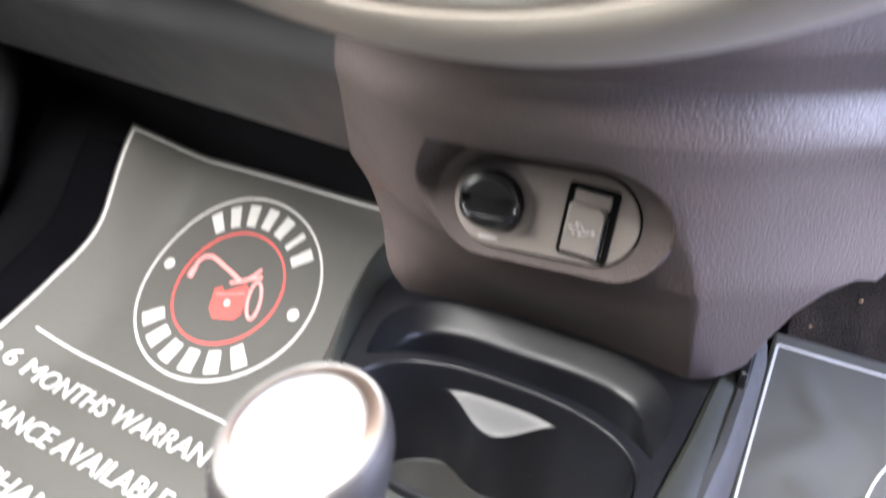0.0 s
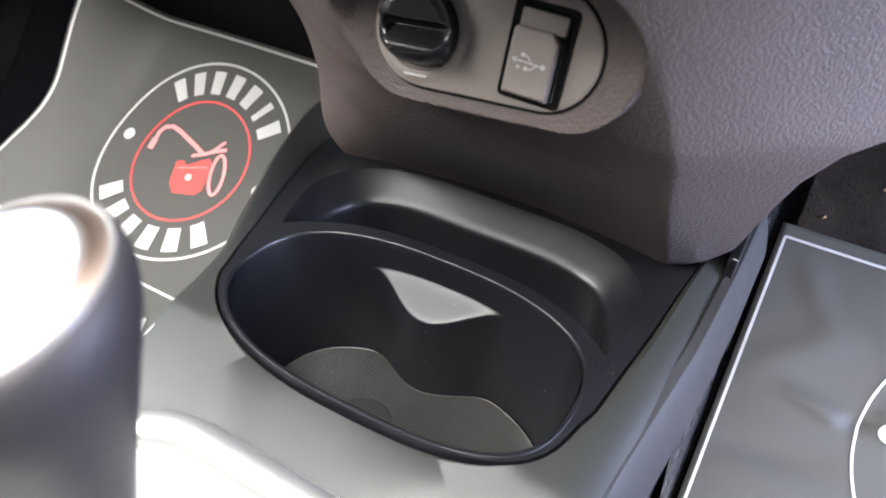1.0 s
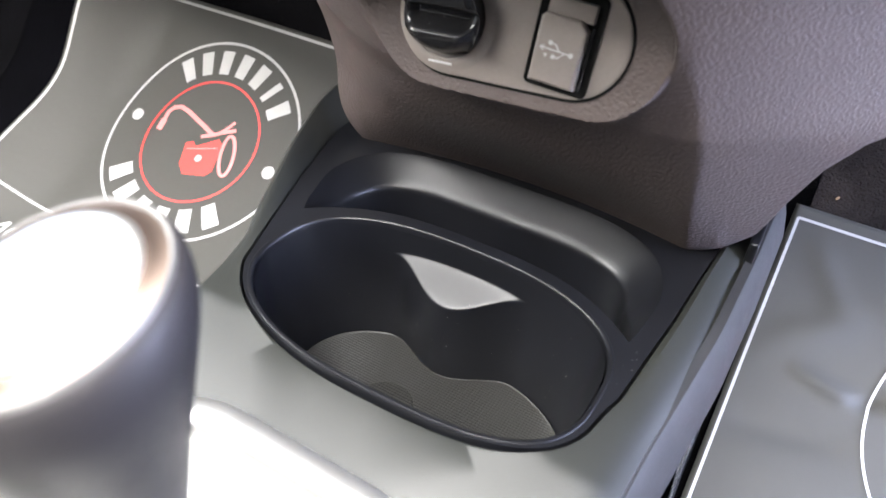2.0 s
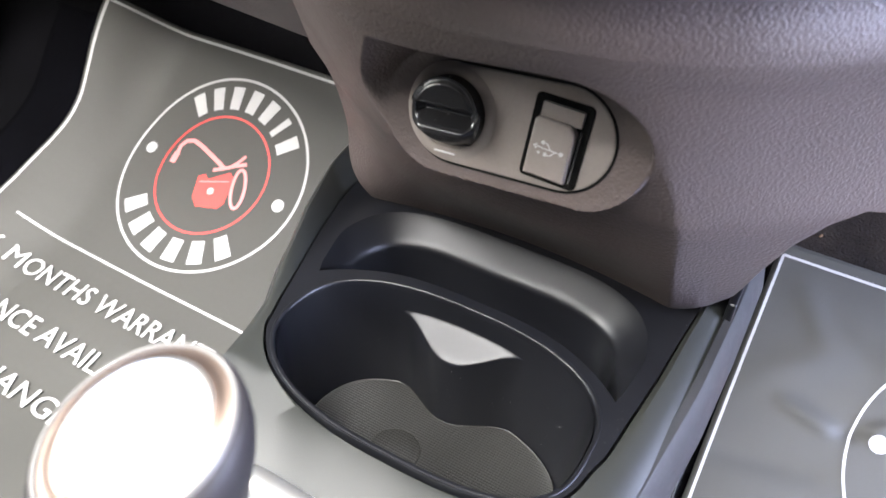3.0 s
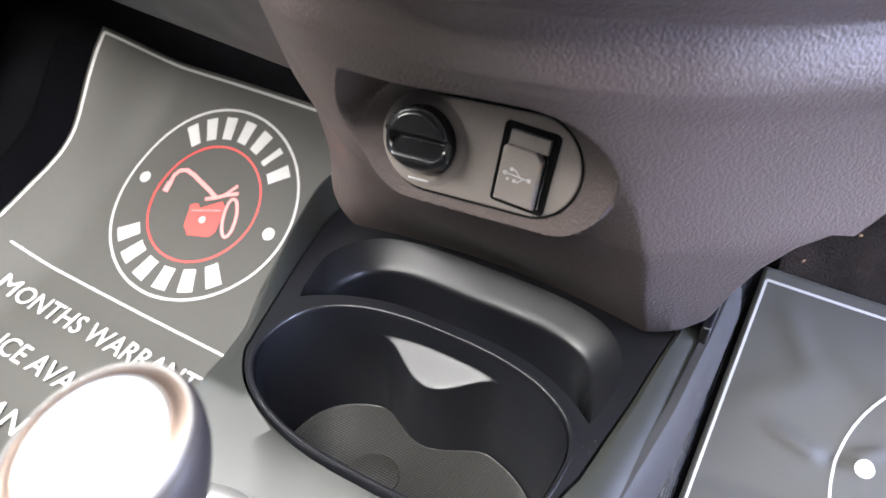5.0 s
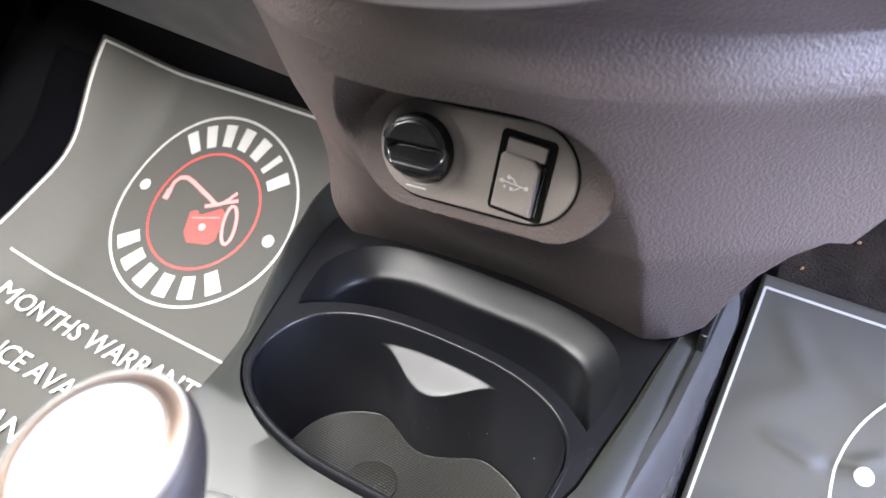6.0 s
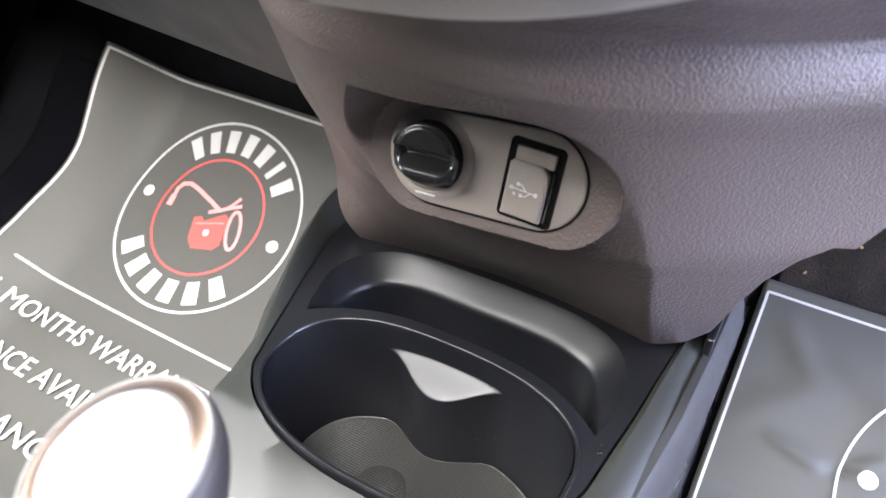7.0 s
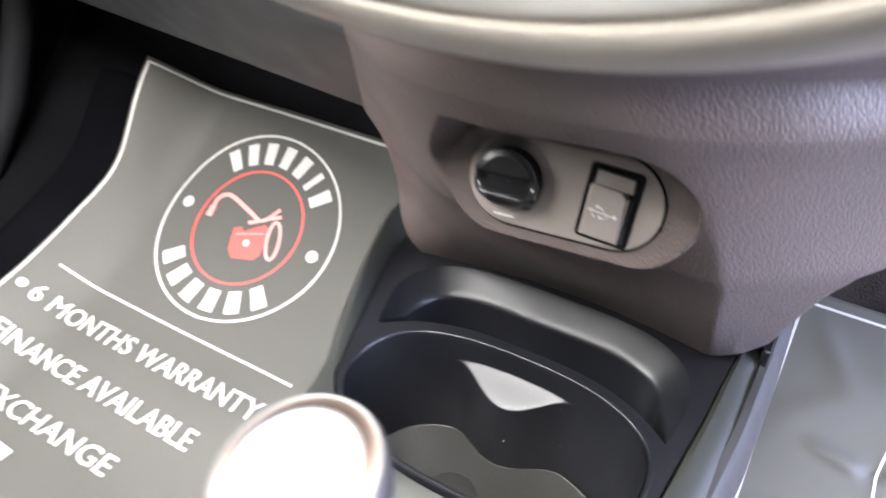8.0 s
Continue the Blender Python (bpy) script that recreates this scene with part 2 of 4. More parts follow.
def face_depth(x, z):
    """Distance ahead of the overhanging centre panel at a place across and up."""
    base = np.interp(z, [0.29, 0.30, 0.378, 0.4405, 0.4475, 0.4535, 0.4595, 0.4655, 0.4715, 0.4775, 0.4855, 0.4955, 0.53], [0.079, 0.0715, 0.0130, -0.0215, -0.0262, -0.0296, -0.0314, -0.0320, -0.0322, -0.0334, -0.0434, -0.0594, -0.0870])
    base = base + BOW * np.maximum(0, 1 - (x / 0.095) ** 2) * smooth01(0.355, 0.30, z)
    lift = smooth01(0.30, 0.45, z)
    k = x - 0.02
    right = 0.35 * lift * (0.5 * (k + np.sqrt(k * k + 0.05 ** 2)) - 0.006)
    bend = 0.0016 + 0.03 * smooth01(0.40, 0.47, z)
    k = x - np.interp(z, [0.30, 0.37, 0.385, 0.405, 0.425, 0.46], [0.0835, 0.0830, 0.0800, 0.0740, 0.0690, 0.0640])
    soft = 0.5 * (k + np.sqrt(k * k + bend * bend)) - 0.5 * bend * 0.1
    right = right + (0.85 - 0.35 * lift) * soft + 0.08 * np.maximum(0, z - 0.32) * smooth01(0.083, 0.15, x)
    start = -0.098 + 0.040 * smooth01(0.30, 0.37, z)
    k = start - x
    left = 0.5 * (k + np.sqrt(k * k + 0.03 ** 2)) - 0.002
    return base + right + 0.79 * left * smooth01(0.29, 0.34, z)


def capsule(x, z, cx, cz, half, radius, tilt=0.0):
    """Signed distance to a stadium shape."""
    c, s = math.cos(tilt), math.sin(tilt)
    u, v = (x - cx) * c + (z - cz) * s, -(x - cx) * s + (z - cz) * c
    u = np.maximum(np.abs(u) - half, 0)
    return np.sqrt(u * u + v * v) - radius


def plate_depth(x, z):
    return 0.0135 + 0.1875 * (z - 0.387)


def panel_bottom(x):
    return np.interp(x, [-1, 0.080, 0.085, 0.0997, 0.1096, 0.1166, 0.1241, 0.1342, 0.1459, 0.1549, 0.1707, 0.26], [0.30, 0.2985, 0.298, 0.304, 0.315, 0.3405, 0.360, 0.373, 0.380, 0.3785, 0.372, 0.35])


def panel_left(z):
    return np.interp(z, [0.30, 0.321, 0.36, 0.38, 0.45, 0.53], [-0.098, -0.112, -0.136, -0.151, -0.112, -0.09])


def panel_right(z):
    return float(np.interp(z, [0.37, 0.379, 0.394, 0.45, 0.53], [0.151, 0.155, 0.163, 0.191, 0.225]))


def outline_distance(x, z, corners, radius):
    """Signed distance to a closed outline with rounded corners; negative inside."""
    near = np.full(np.shape(x), 9.0)
    inside = np.zeros(np.shape(x), bool)
    for (ax, az), (bx, bz) in zip(corners, corners[1:] + corners[:1]):
        dx, dz = bx - ax, bz - az
        t = np.clip(((x - ax) * dx + (z - az) * dz) / (dx * dx + dz * dz), 0, 1)
        near = np.minimum(near, np.hypot(x - ax - dx * t, z - az - dz * t))
        inside ^= ((az > z) != (bz > z)) & (x < dx * (z - az) / (dz if abs(dz) > 1e-9 else 1e-9) + ax)
    return np.where(inside, -near, near) - radius


SCOOP = [(-0.0410, 0.4360), (-0.0415, 0.4352), (-0.0540, 0.4150), (-0.0575, 0.4010), (-0.0520, 0.3900), (-0.0380, 0.3795), (0.0050, 0.3768), (0.0350, 0.3778),
         (0.0500, 0.3830), (0.0625, 0.3960), (0.0656, 0.4120), (0.0600, 0.4255), (0.0470, 0.4370), (0.0270, 0.4405), (-0.0140, 0.4370), (-0.0400, 0.4362)]


for _ in range(2):  # corners cut twice
    SCOOP = [(a[0] * (1 - k) + b[0] * k, a[1] * (1 - k) + b[1] * k) for a, b in zip(SCOOP, SCOOP[1:] + SCOOP[:1]) for k in (0.25, 0.75)]


def panel_depth(x, z):
    """The panel with its scoop: a shallow bezel round the socket plate, and walls that rise to the overhanging face."""
    face = face_depth(x, z)
    ring = np.maximum(capsule(x, z, 0.007, 0.4045, 0.0238, 0.0215, radians(4)), 0)
    bezel = plate_depth(x, z) - 0.0018 - 0.16 * ring
    rise = np.maximum(-outline_distance(x, z, SCOOP, 0.003), 0)
    fall = np.maximum(capsule(x, z, 0.0085, 0.4045, 0.0315, 0.0262, radians(4)), 0)
    k = rise / (rise + fall + 1e-6)
    k = 0.45 * k + 0.55 * k * k * (3 - 2 * k)
    return face + (bezel - face) * k


def centre_panel():
    rows = []
    for v in np.concatenate([np.linspace(0, 0.28, 26)[:-1], np.linspace(0.28, 0.72, 190)[:-1], np.linspace(0.72, 1, 40)]):
        z0 = 0.30 + 0.22 * v
        xl = float(panel_left(z0))
        x = np.concatenate([np.linspace(xl, -0.065, 22)[:-1], np.linspace(-0.065, 0.095, 250)[:-1], np.linspace(0.095, panel_right(0.379 + 0.141 * v), 50)])
        zb = panel_bottom(x)
        z = zb + (0.52 - zb) * v
        rows.append(np.stack([x, panel_depth(x, z), z], 1))
    back = rows[0] + np.array([0, 0.02, 0.004])
    return grid([back] + rows)


part("centre_panel", centre_panel(), PANEL, None, "dark grey leather-grained plastic panel with a scooped recess", angle=60).parent = dash
dash.children[0].matrix_parent_inverse = Matrix.Translation(dash.location).inverted()


def passenger_panel():
    rows = []
    for v in np.linspace(0, 1, 30):
        row = []
        for u in np.linspace(0, 1, 40):
            xr = float(panel_left(0.38 + 0.14 * v)) - 0.0012
            x = xr + (-0.92 - xr) * u
            z = 0.38 - 0.035 * (xr - x) * (1 - v) + 0.14 * v
            ze = 0.38 + 0.14 * v
            y = float(face_depth(np.float64(xr), np.float64(ze))) + 0.002 + 0.19 * (xr - x) * (1 - 0.4 * v)
            row.append((x, y, z))
        rows.append(row)
    lip = [(x, y + 0.010, z - 0.001) for x, y, z in rows[0]]
    deep = [(x, y + 0.06, z + 0.01) for x, y, z in rows[0]]
    return grid([deep, lip] + rows)


under(part("passenger_panel", passenger_panel(), DASH, None, "smooth dark grey lower edge over the passenger footwell"), dash)
under(part("top_pad", box(-0.92, 0.92, 0.0, 0.95, 0.58, 0.70, 0.03, 4), DASH), dash)
under(part("heater_box", box(-0.10, 0.10, 0.13, 0.60, 0.10, 0.58, 0.02), GAP), dash)


def knee_panel():
    rows = []
    for v in np.linspace(0, 1, 24):
        z0 = 0.379 + 0.141 * v
        xl = panel_right(z0) + 0.0012
        row = []
        for u in np.linspace(0, 1, 30):
            x = xl + (0.92 - xl) * u
            y = float(face_depth(np.float64(xl), np.float64(z0))) + 0.004 + 0.30 * (x - xl) * (1 - 0.3 * v)
            row.append((x, y, z0 + 0.012 * (1 - v) - 0.05 * (x - xl) * (1 - v)))
        rows.append(row)
    return grid([[(x, y + 0.05, z + 0.01) for x, y, z in rows[0]]] + rows)


under(part("knee_panel", knee_panel(), PANEL, None, "dark grey knee panel beside a narrow seam"), dash)


def stack_trim(profile, x0=-0.17, x1=0.17, steps=60):
    """A silver band that follows a wide arc across the panel, from (out, up) pairs."""
    rows = []
    for out, up in profile:
        row = []
        for x in np.linspace(x0, x1, steps):
            arc = 0.215 - math.sqrt(0.215 ** 2 - min(abs(x + 0.012), 0.2) ** 2)
            z = 0.4875 + arc * 0.83 + up
            row.append((x, 0.07 - 0.7 * (0.4875 + arc * 0.83 - 0.30) - out, z))
        rows.append(row)
    return grid(rows)


climate = thing("climate_panel", 0, -0.08, 0.52, "satin silver curved lower trim of the climate panel", "dashboard trim")
under(part("trim_band", stack_trim([(-0.012, 0.004), (0.0, 0.0), (0.010, 0.001), (0.024, 0.005), (0.036, 0.011), (0.0415, 0.0155), (0.0438, 0.0188), (0.0442, 0.0200), (0.0432, 0.0206), (0.0405, 0.0206)]), GREIGE, None, "tan-grey satin lower band"), climate)
under(part("trim_seam", stack_trim([(0.0395, 0.0200), (0.0408, 0.0212), (0.0418, 0.0226), (0.0420, 0.0236)]), GREIGE, None, "thin shaded seam"), climate)
under(part("trim_face", stack_trim([(0.0405, 0.0226), (0.0434, 0.0227), (0.0448, 0.0236), (0.0470, 0.0280), (0.0510, 0.0350), (0.0580, 0.0480), (0.0640, 0.0640), (0.0690, 0.0900)]), PALE, None, "pale face above a thin seam"), climate)

# ---------------------------------------------------------------- socket panel
TILT_PLATE = radians(4)
socket_panel = thing("socket_panel", 0.007, 0.0165, 0.404, "dark grey oval socket panel in the dashboard recess", "socket panel")
PLATE_POSE = Matrix.Translation((0.007, 0.0162, 0.4045)) @ Matrix.Rotation(math.atan(0.1875), 4, "X").inverted() @ Matrix.Rotation(-TILT_PLATE, 4, "Y") @ Matrix.Rotation(radians(90), 4, "X")


def on_plate(name, bm, mat, parent=socket_panel, label="", angle=None):
    """A part drawn on the plate: x across, y up, z out of it."""
    bm.transform(PLATE_POSE)
    return under(part(name, bm, mat, None, label, angle=angle), parent)


def stadium(half, r, z, n=24, cx=0.0, cy=0.0):
    pts = []
    for s, a0 in ((1, -90), (-1, 90)):
        for a in np.linspace(a0, a0 + 180, n):
            pts.append((cx + s * half + r * math.cos(radians(a)), cy + r * math.sin(radians(a)), z))
    return pts


def loop_rect(x0, x1, y0, y1, r, z, n=5):
    pts = []
    for cx, cy, a0 in ((x1 - r, y0 + r, -90), (x1 - r, y1 - r, 0), (x0 + r, y1 - r, 90), (x0 + r, y0 + r, 180)):
        for a in np.linspace(a0, a0 + 90, n):
            pts.append((cx + r * math.cos(radians(a)), cy + r * math.sin(radians(a)), z))
    return pts


def plate_mesh():
    H, R = 0.0238, 0.0215
    return rings([stadium(H, R, -0.004), stadium(H, R, 0.0012), stadium(H, R - 0.0005, 0.0018), stadium(H, R - 0.0012, 0.002)], cap_last=True)


on_plate("seam", rings([stadium(0.0238, 0.0222, -0.003), stadium(0.0238, 0.0222, 0.0016)], cap_last=True), GAP, label="thin black seam round the plate")
on_plate("plate", plate_mesh(), PLATE)

# power socket with its cap
SX, SY = -0.0256, 0.0002
collar = turned([(0.0212, 0.0016), (0.0203, 0.0021), (0.0185, 0.0027), (0.0168, 0.0031), (0.0158, 0.0028), (0.0155, 0.0015)], 64, False)
collar.transform(Matrix.Translation((SX, SY, 0)))
on_plate("socket_collar", collar, PLATE)


def cap_mesh():
    """Round cap: a flat upper half, a deep finger groove under it and a rounded lower half."""
    rows = []
    for r in np.concatenate([np.linspace(0.0002, 0.0144, 56), [0.0148, 0.0150, 0.0150]]):
        row = []
        for t in np.linspace(0, 2 * math.pi, 120, endpoint=False):
            x, y = r * math.cos(t), r * math.sin(t)
            flat = 0.0112 - 0.0012 * float(smooth01(0.0118, 0.0144, r))
            roll = 0.0128 - 0.0100 * float(np.clip((-y - 0.0040) / 0.0108, 0, 1)) ** 1.8 - 0.0050 * float(smooth01(0.009, 0.0148, r)) ** 2
            low = roll - 0.0082 * float(smooth01(-0.0062, 0.0012, y)) * float(smooth01(0.0146, 0.0098, abs(x)))
            row.append((SX + x, SY + y, low + (flat - low) * float(smooth01(0.0026, 0.0042, y))))
        rows.append(row)
    rows[-1] = [(x, y, 0.002) for x, y, z in rows[-1]]
    rows = [[(SX + (x - SX) * 1.06, SY + (y - SY) * 1.06, z) for x, y, z in row] for row in rows]
    return grid(rows, True)


socket_cap = on_plate("socket_cap", cap_mesh(), GLOSS, label="glossy black round cap with a finger groove", angle=50)
for i in range(5):
    bar = box(-0.0007, 0.0007, -0.0002, 0.0002, 0, 0.0002)
    bar.transform(Matrix.Translation((SX - 0.005 + 0.0016 * i, SY - 0.0075, 0.0106)) @ Matrix.Rotation(0.9 * (-1) ** i, 4, "Z"))
    on_plate("cap_mark", bar, DASH, socket_cap, label="faint grey printed mark")
label_bm = box(-0.0050, 0.0050, -0.0004, 0.0004, 0, 0.0006, 0.0002)
label_bm.transform(Matrix.Translation((SX - 0.001, SY - 0.0172, 0.0030)))
on_plate("white_label", label_bm, WHITE, label="thin white label edge under the cap")

# usb port
UX, UY = 0.0215, -0.0015
frame_bm = rings([loop_rect(UX - 0.0122, UX + 0.0122, UY - 0.0174, UY + 0.0174, 0.0022, 0.0018), loop_rect(UX - 0.0122, UX + 0.0122, UY - 0.0174, UY + 0.0174, 0.0022, 0.0025),
                  loop_rect(UX - 0.0119, UX + 0.0119, UY - 0.0171, UY + 0.0171, 0.0020, 0.0027), loop_rect(UX - 0.0102, UX + 0.0102, UY - 0.0154, UY + 0.0154, 0.0015, 0.0021)], cap_last=True)
PORT_TURN = Matrix.Translation((UX, UY, 0)) @ Matrix.Rotation(radians(-5.5), 4, "Z") @ Matrix.Translation((-UX, -UY, 0))


def on_port(name, bm, mat, parent=socket_panel, label="", angle=None):
    """A part of the port, which sits slightly turned in the plate."""
    bm.transform(PORT_TURN)
    return on_plate(name, bm, mat, parent, label, angle)


on_port("port_frame", frame_bm, GAP, label="black rectangular port surround")
on_port("port_head", box(UX - 0.0085, UX + 0.0088, UY + 0.0082, UY + 0.0146, 0.0015, 0.0040, 0.0006), PLATE)


def lid_mesh():
    x0, x1, y0, y1, c = UX - 0.0097, UX + 0.0078, UY - 0.0152, UY + 0.0088, 0.0030
    def shape(i, z):
        return [(x0 + i, y0 + i, z), (x1 - i, y0 + i, z), (x1 - i, y1 - c - i * 0.4, z), (x1 - c - i * 0.4, y1 - i, z), (x0 + c * 0.5 + i * 0.4, y1 - i, z), (x0 + i, y1 - c * 0.5 - i * 0.4, z)]
    return rings([shape(0, 0.001), shape(0, 0.0048), shape(0.0004, 0.0055), shape(0.0010, 0.0058)], cap_last=True)


port_lid = on_port("port_lid", lid_mesh(), PLATE, label="dark grey hinged port lid", angle=25)
on_port("lid_side", box(UX + 0.0084, UX + 0.0096, UY - 0.0148, UY + 0.0070, 0.0015, 0.0030, 0.0003), GLOSS)


def usb_symbol():
    bm = bmesh.new()

    def add(b2):
        me = bpy.data.meshes.new("piece")
        b2.to_mesh(me)
        b2.free()
        bm.from_mesh(me)
        bpy.data.meshes.remove(me)

    def bar(x0, y0, x1, y1, w=0.00021):
        b2 = box(0, math.hypot(x1 - x0, y1 - y0), -w, w, 0, 0.0002)
        b2.transform(Matrix.Translation((x0, y0, 0)) @ Matrix.Rotation(math.atan2(y1 - y0, x1 - x0), 4, "Z"))
        add(b2)

    def disc(x, y, r):
        b2 = turned([(r, 0), (r, 0.0002)], 20)
        b2.transform(Matrix.Translation((x, y, 0)))
        add(b2)

    bar(-0.0056, 0, 0.005, 0)
    disc(0.0052, 0, 0.0009)
    bar(-0.0066, 0.0, -0.0050, 0.0009)
    bar(-0.0066, 0.0, -0.0050, -0.0009)
    bar(0.0010, 0, -0.0012, 0.0022)
    bar(-0.0012, 0.0022, -0.0028, 0.0022)
    disc(-0.0030, 0.0022, 0.0008)
    bar(0.0030, 0, 0.0008, -0.0022)
    bar(0.0008, -0.0022, -0.0006, -0.0022)
    bar(-0.0016, -0.0022, -0.0004, -0.0022, 0.0007)
    bar(-0.0046, -0.0022, -0.0032, -0.0022, 0.0002)
    bar(-0.0039, -0.0029, -0.0039, -0.0015, 0.0002)
    return bm


sym = usb_symbol()
sym.transform(Matrix.Translation((UX - 0.0010, UY - 0.0030, 0.00585)) @ Matrix.Rotation(radians(-2), 4, "Z"))
on_port("usb_symbol", sym, WHITE, port_lid, label="white printed connector symbol")

# ---------------------------------------------------------------- centre console
CX, CY = 0.0025, -0.030


def superellipse(angle, a, b, p):
    c, s = math.cos(angle), math.sin(angle)
    r = (abs(c / a) ** p + abs(s / b) ** p) ** (-1 / p)
    return r * c, r * s


def oval(angle, a=0.0775, b=0.0465):
    """The cup holder's outline: fuller at the driver's near corner, leaner at the passenger's."""
    c, s = math.cos(angle), math.sin(angle)
    return superellipse(angle, a, b, (2.4 if c > 0 else 2.6) if s > 0 else (3.3 if c > 0 else 2.2))


N = 240
ANG = np.linspace(0, 2 * math.pi, N, endpoint=False)


def insert_edge(t):
    """Outline of the black insert: splayed flanks ahead, the cup's own curve behind."""
    c, s = math.cos(t), math.sin(t)
    ox, oy = oval(t, 0.0775 + 0.0040, 0.0465 + 0.0024)
    best = math.hypot(ox, oy)
    if s > -0.30:
        lo, hi = best, 0.25
        for _ in range(40):
            mid = (lo + hi) / 2
            x, y = CX + mid * c, CY + mid * s
            flank = np.interp(y, [-0.0486, -0.0311, -0.0064, 0.0212, 0.0559, 0.0786, 0.12], [0.0833, 0.0871, 0.0894, 0.0923, 0.0947, 0.0967, 0.100]) if x > 0 else np.interp(y, [-0.0414, -0.012, 0.0222, 0.0592, 0.0788, 0.12], [0.0785, 0.0885, 0.1004, 0.1115, 0.1150, 0.121])
            lo, hi = (mid, hi) if abs(x) < flank and y < 0.115 else (lo, mid)
        k = float(smooth01(-0.30, 0.0, s))
        best = best * (1 - k) + lo * k
    return CX + best * c, CY + best * s


EDGE = [insert_edge(t) for t in ANG]


def oval_loop(grow, z):
    return [(CX + x, CY + y, z) for x, y in (oval(t, 0.0775 + grow, 0.0465 + grow) for t in ANG)]


def tray_near(a):
    """Near side of the tray, a from -1 to 1 across."""
    return 0.081 * a, 0.0236 - 0.0246 * abs(a) ** 3


def tray_far(angle):
    """Far side of the tray, bowed towards the dashboard."""
    x, y = superellipse(angle, 0.093 if math.cos(angle) < 0 else 0.0855, 0.0785, 4.2 if math.cos(angle) < 0 else 3.4)
    return x * (1 - (0.10 if x < 0 else 0.04) * float(smooth01(0.040, -0.002, y))), y


def tray_outline(n=40):
    """Crescent opening between the near and the far side."""
    return [tray_near(a) for a in np.linspace(-1, 1, n)] + [tray_far(math.pi * t) for t in np.linspace(0, 1, n + 2)[1:-1]]


TRAY = tray_outline()
console = thing("centre_console", 0, -0.02, 0.0, "satin dark grey plastic centre console with black insert", "centre console")


def insert_mesh():
    bm = bmesh.new()
    edges = []
    for loop in ([(x, y, 0.30) for x, y in EDGE], oval_loop(0.0009, 0.30), [(x, y, 0.30) for x, y in TRAY]):
        vs = [bm.verts.new(p) for p in loop]
        edges += [bm.edges.new((vs[i], vs[(i + 1) % len(vs)])) for i in range(len(vs))]
    bmesh.ops.triangle_fill(bm, use_beauty=True, use_dissolve=False, edges=edges)
    outer = [e for e in bm.edges if e.is_boundary and all(min(math.hypot(v.co.x - x, v.co.y - y) for x, y in EDGE) < 1e-6 for v in e.verts)]
    r = bmesh.ops.extrude_edge_only(bm, edges=outer)
    for v in r["geom"]:
        if isinstance(v, bmesh.types.BMVert):
            v.co.z -= 0.006
    return bm


insert = under(part("insert", insert_mesh(), INSERT, None, "black plastic console insert", angle=30), console)


def tray_mesh():
    """A back wall that slopes down, rolls over and drops, a floor, and a straight near wall."""
    prof = [(0.0, 0.0), (0.0008, 0.0005), (0.004, 0.0031), (0.007, 0.0056), (0.011, 0.0089), (0.0136, 0.0111), (0.0147, 0.0124), (0.0154, 0.0138), (0.0157, 0.0158), (0.0159, 0.020), (0.0164, 0.030), (0.0170, 0.040), (0.0200, 0.046), (0.0235, 0.048)]
    rows = [[] for _ in range(len(prof) + 5)]
    for a in np.linspace(-1, 1, 121):
        nx, ny = tray_near(a)
        fx, fy = tray_far(math.pi * (1 - a) / 2)
        length = max(math.hypot(fx - nx, fy - ny), 1e-4)
        shrink = min(1.0, length / 0.038)
        shape = [(b * shrink / length, d * shrink) for b, d in prof]
        shape += [(shape[-1][0] + (0.95 - shape[-1][0]) * k, 0.048 * shrink) for k in (0.4, 1.0)] + [(0.985, 0.046 * shrink), (1.0, 0.030 * shrink), (1.0, 0.0)]
        for row, (at, d) in zip(rows, shape):
            row.append((fx + (nx - fx) * at, fy + (ny - fy) * at, 0.2999 - d))
    return grid(rows)


under(part("tray", tray_mesh(), INSERT, None, "shallow black storage tray with a sloped back", angle=70), console)


def rim_mesh():
    prof = [(0.0017, -0.004), (0.0017, 0.0002), (0.0015, 0.0004), (0.0004, 0.0004), (0.0001, 0.0002), (-0.0002, -0.0002), (-0.0004, -0.0008), (-0.0006, -0.005)]
    return rings([oval_loop(o, 0.30 + h) for o, h in prof])


cup = thing("cup_holder", 0, -0.031, 0.228, "black plastic double cup holder sunk in the console", "cup holder")
under(part("rim", rim_mesh(), INSERT, None, "black rim with a fine bevelled edge"), cup)


def soft_max(a, b, r):
    return 0.5 * (a + b + math.sqrt((a - b) ** 2 + r * r))


def well_point(t, z):
    """The well's wall: two lobes pinched in the middle, with a sloped flat on top of the far pinch."""
    f = (0.30 - z) / 0.072
    x, y = oval(t, 0.0766 - 0.0075 * f, 0.0456 + 0.0014 * f)
    if y > 0:
        bulge = 0.5 + 0.5 * math.cos(min(1.0, abs(x + 0.0055) / 0.040) * math.pi)
        pinch = y - 0.0180 * bulge
        flat = 0.0379 + (z - 0.2818) * 1.52
        cut = max(0.0, y - soft_max(pinch, flat, 0.0010))
        y = y - cut * cut / (cut + 0.0020)
    else:
        bulge = 0.5 + 0.5 * math.cos(min(1.0, abs(x) / 0.040) * math.pi)
        y = y * (1 - 0.06 * f) + 0.0066 * bulge * float(smooth01(0.296, 0.280, z))
    return CX + x, CY + y, z


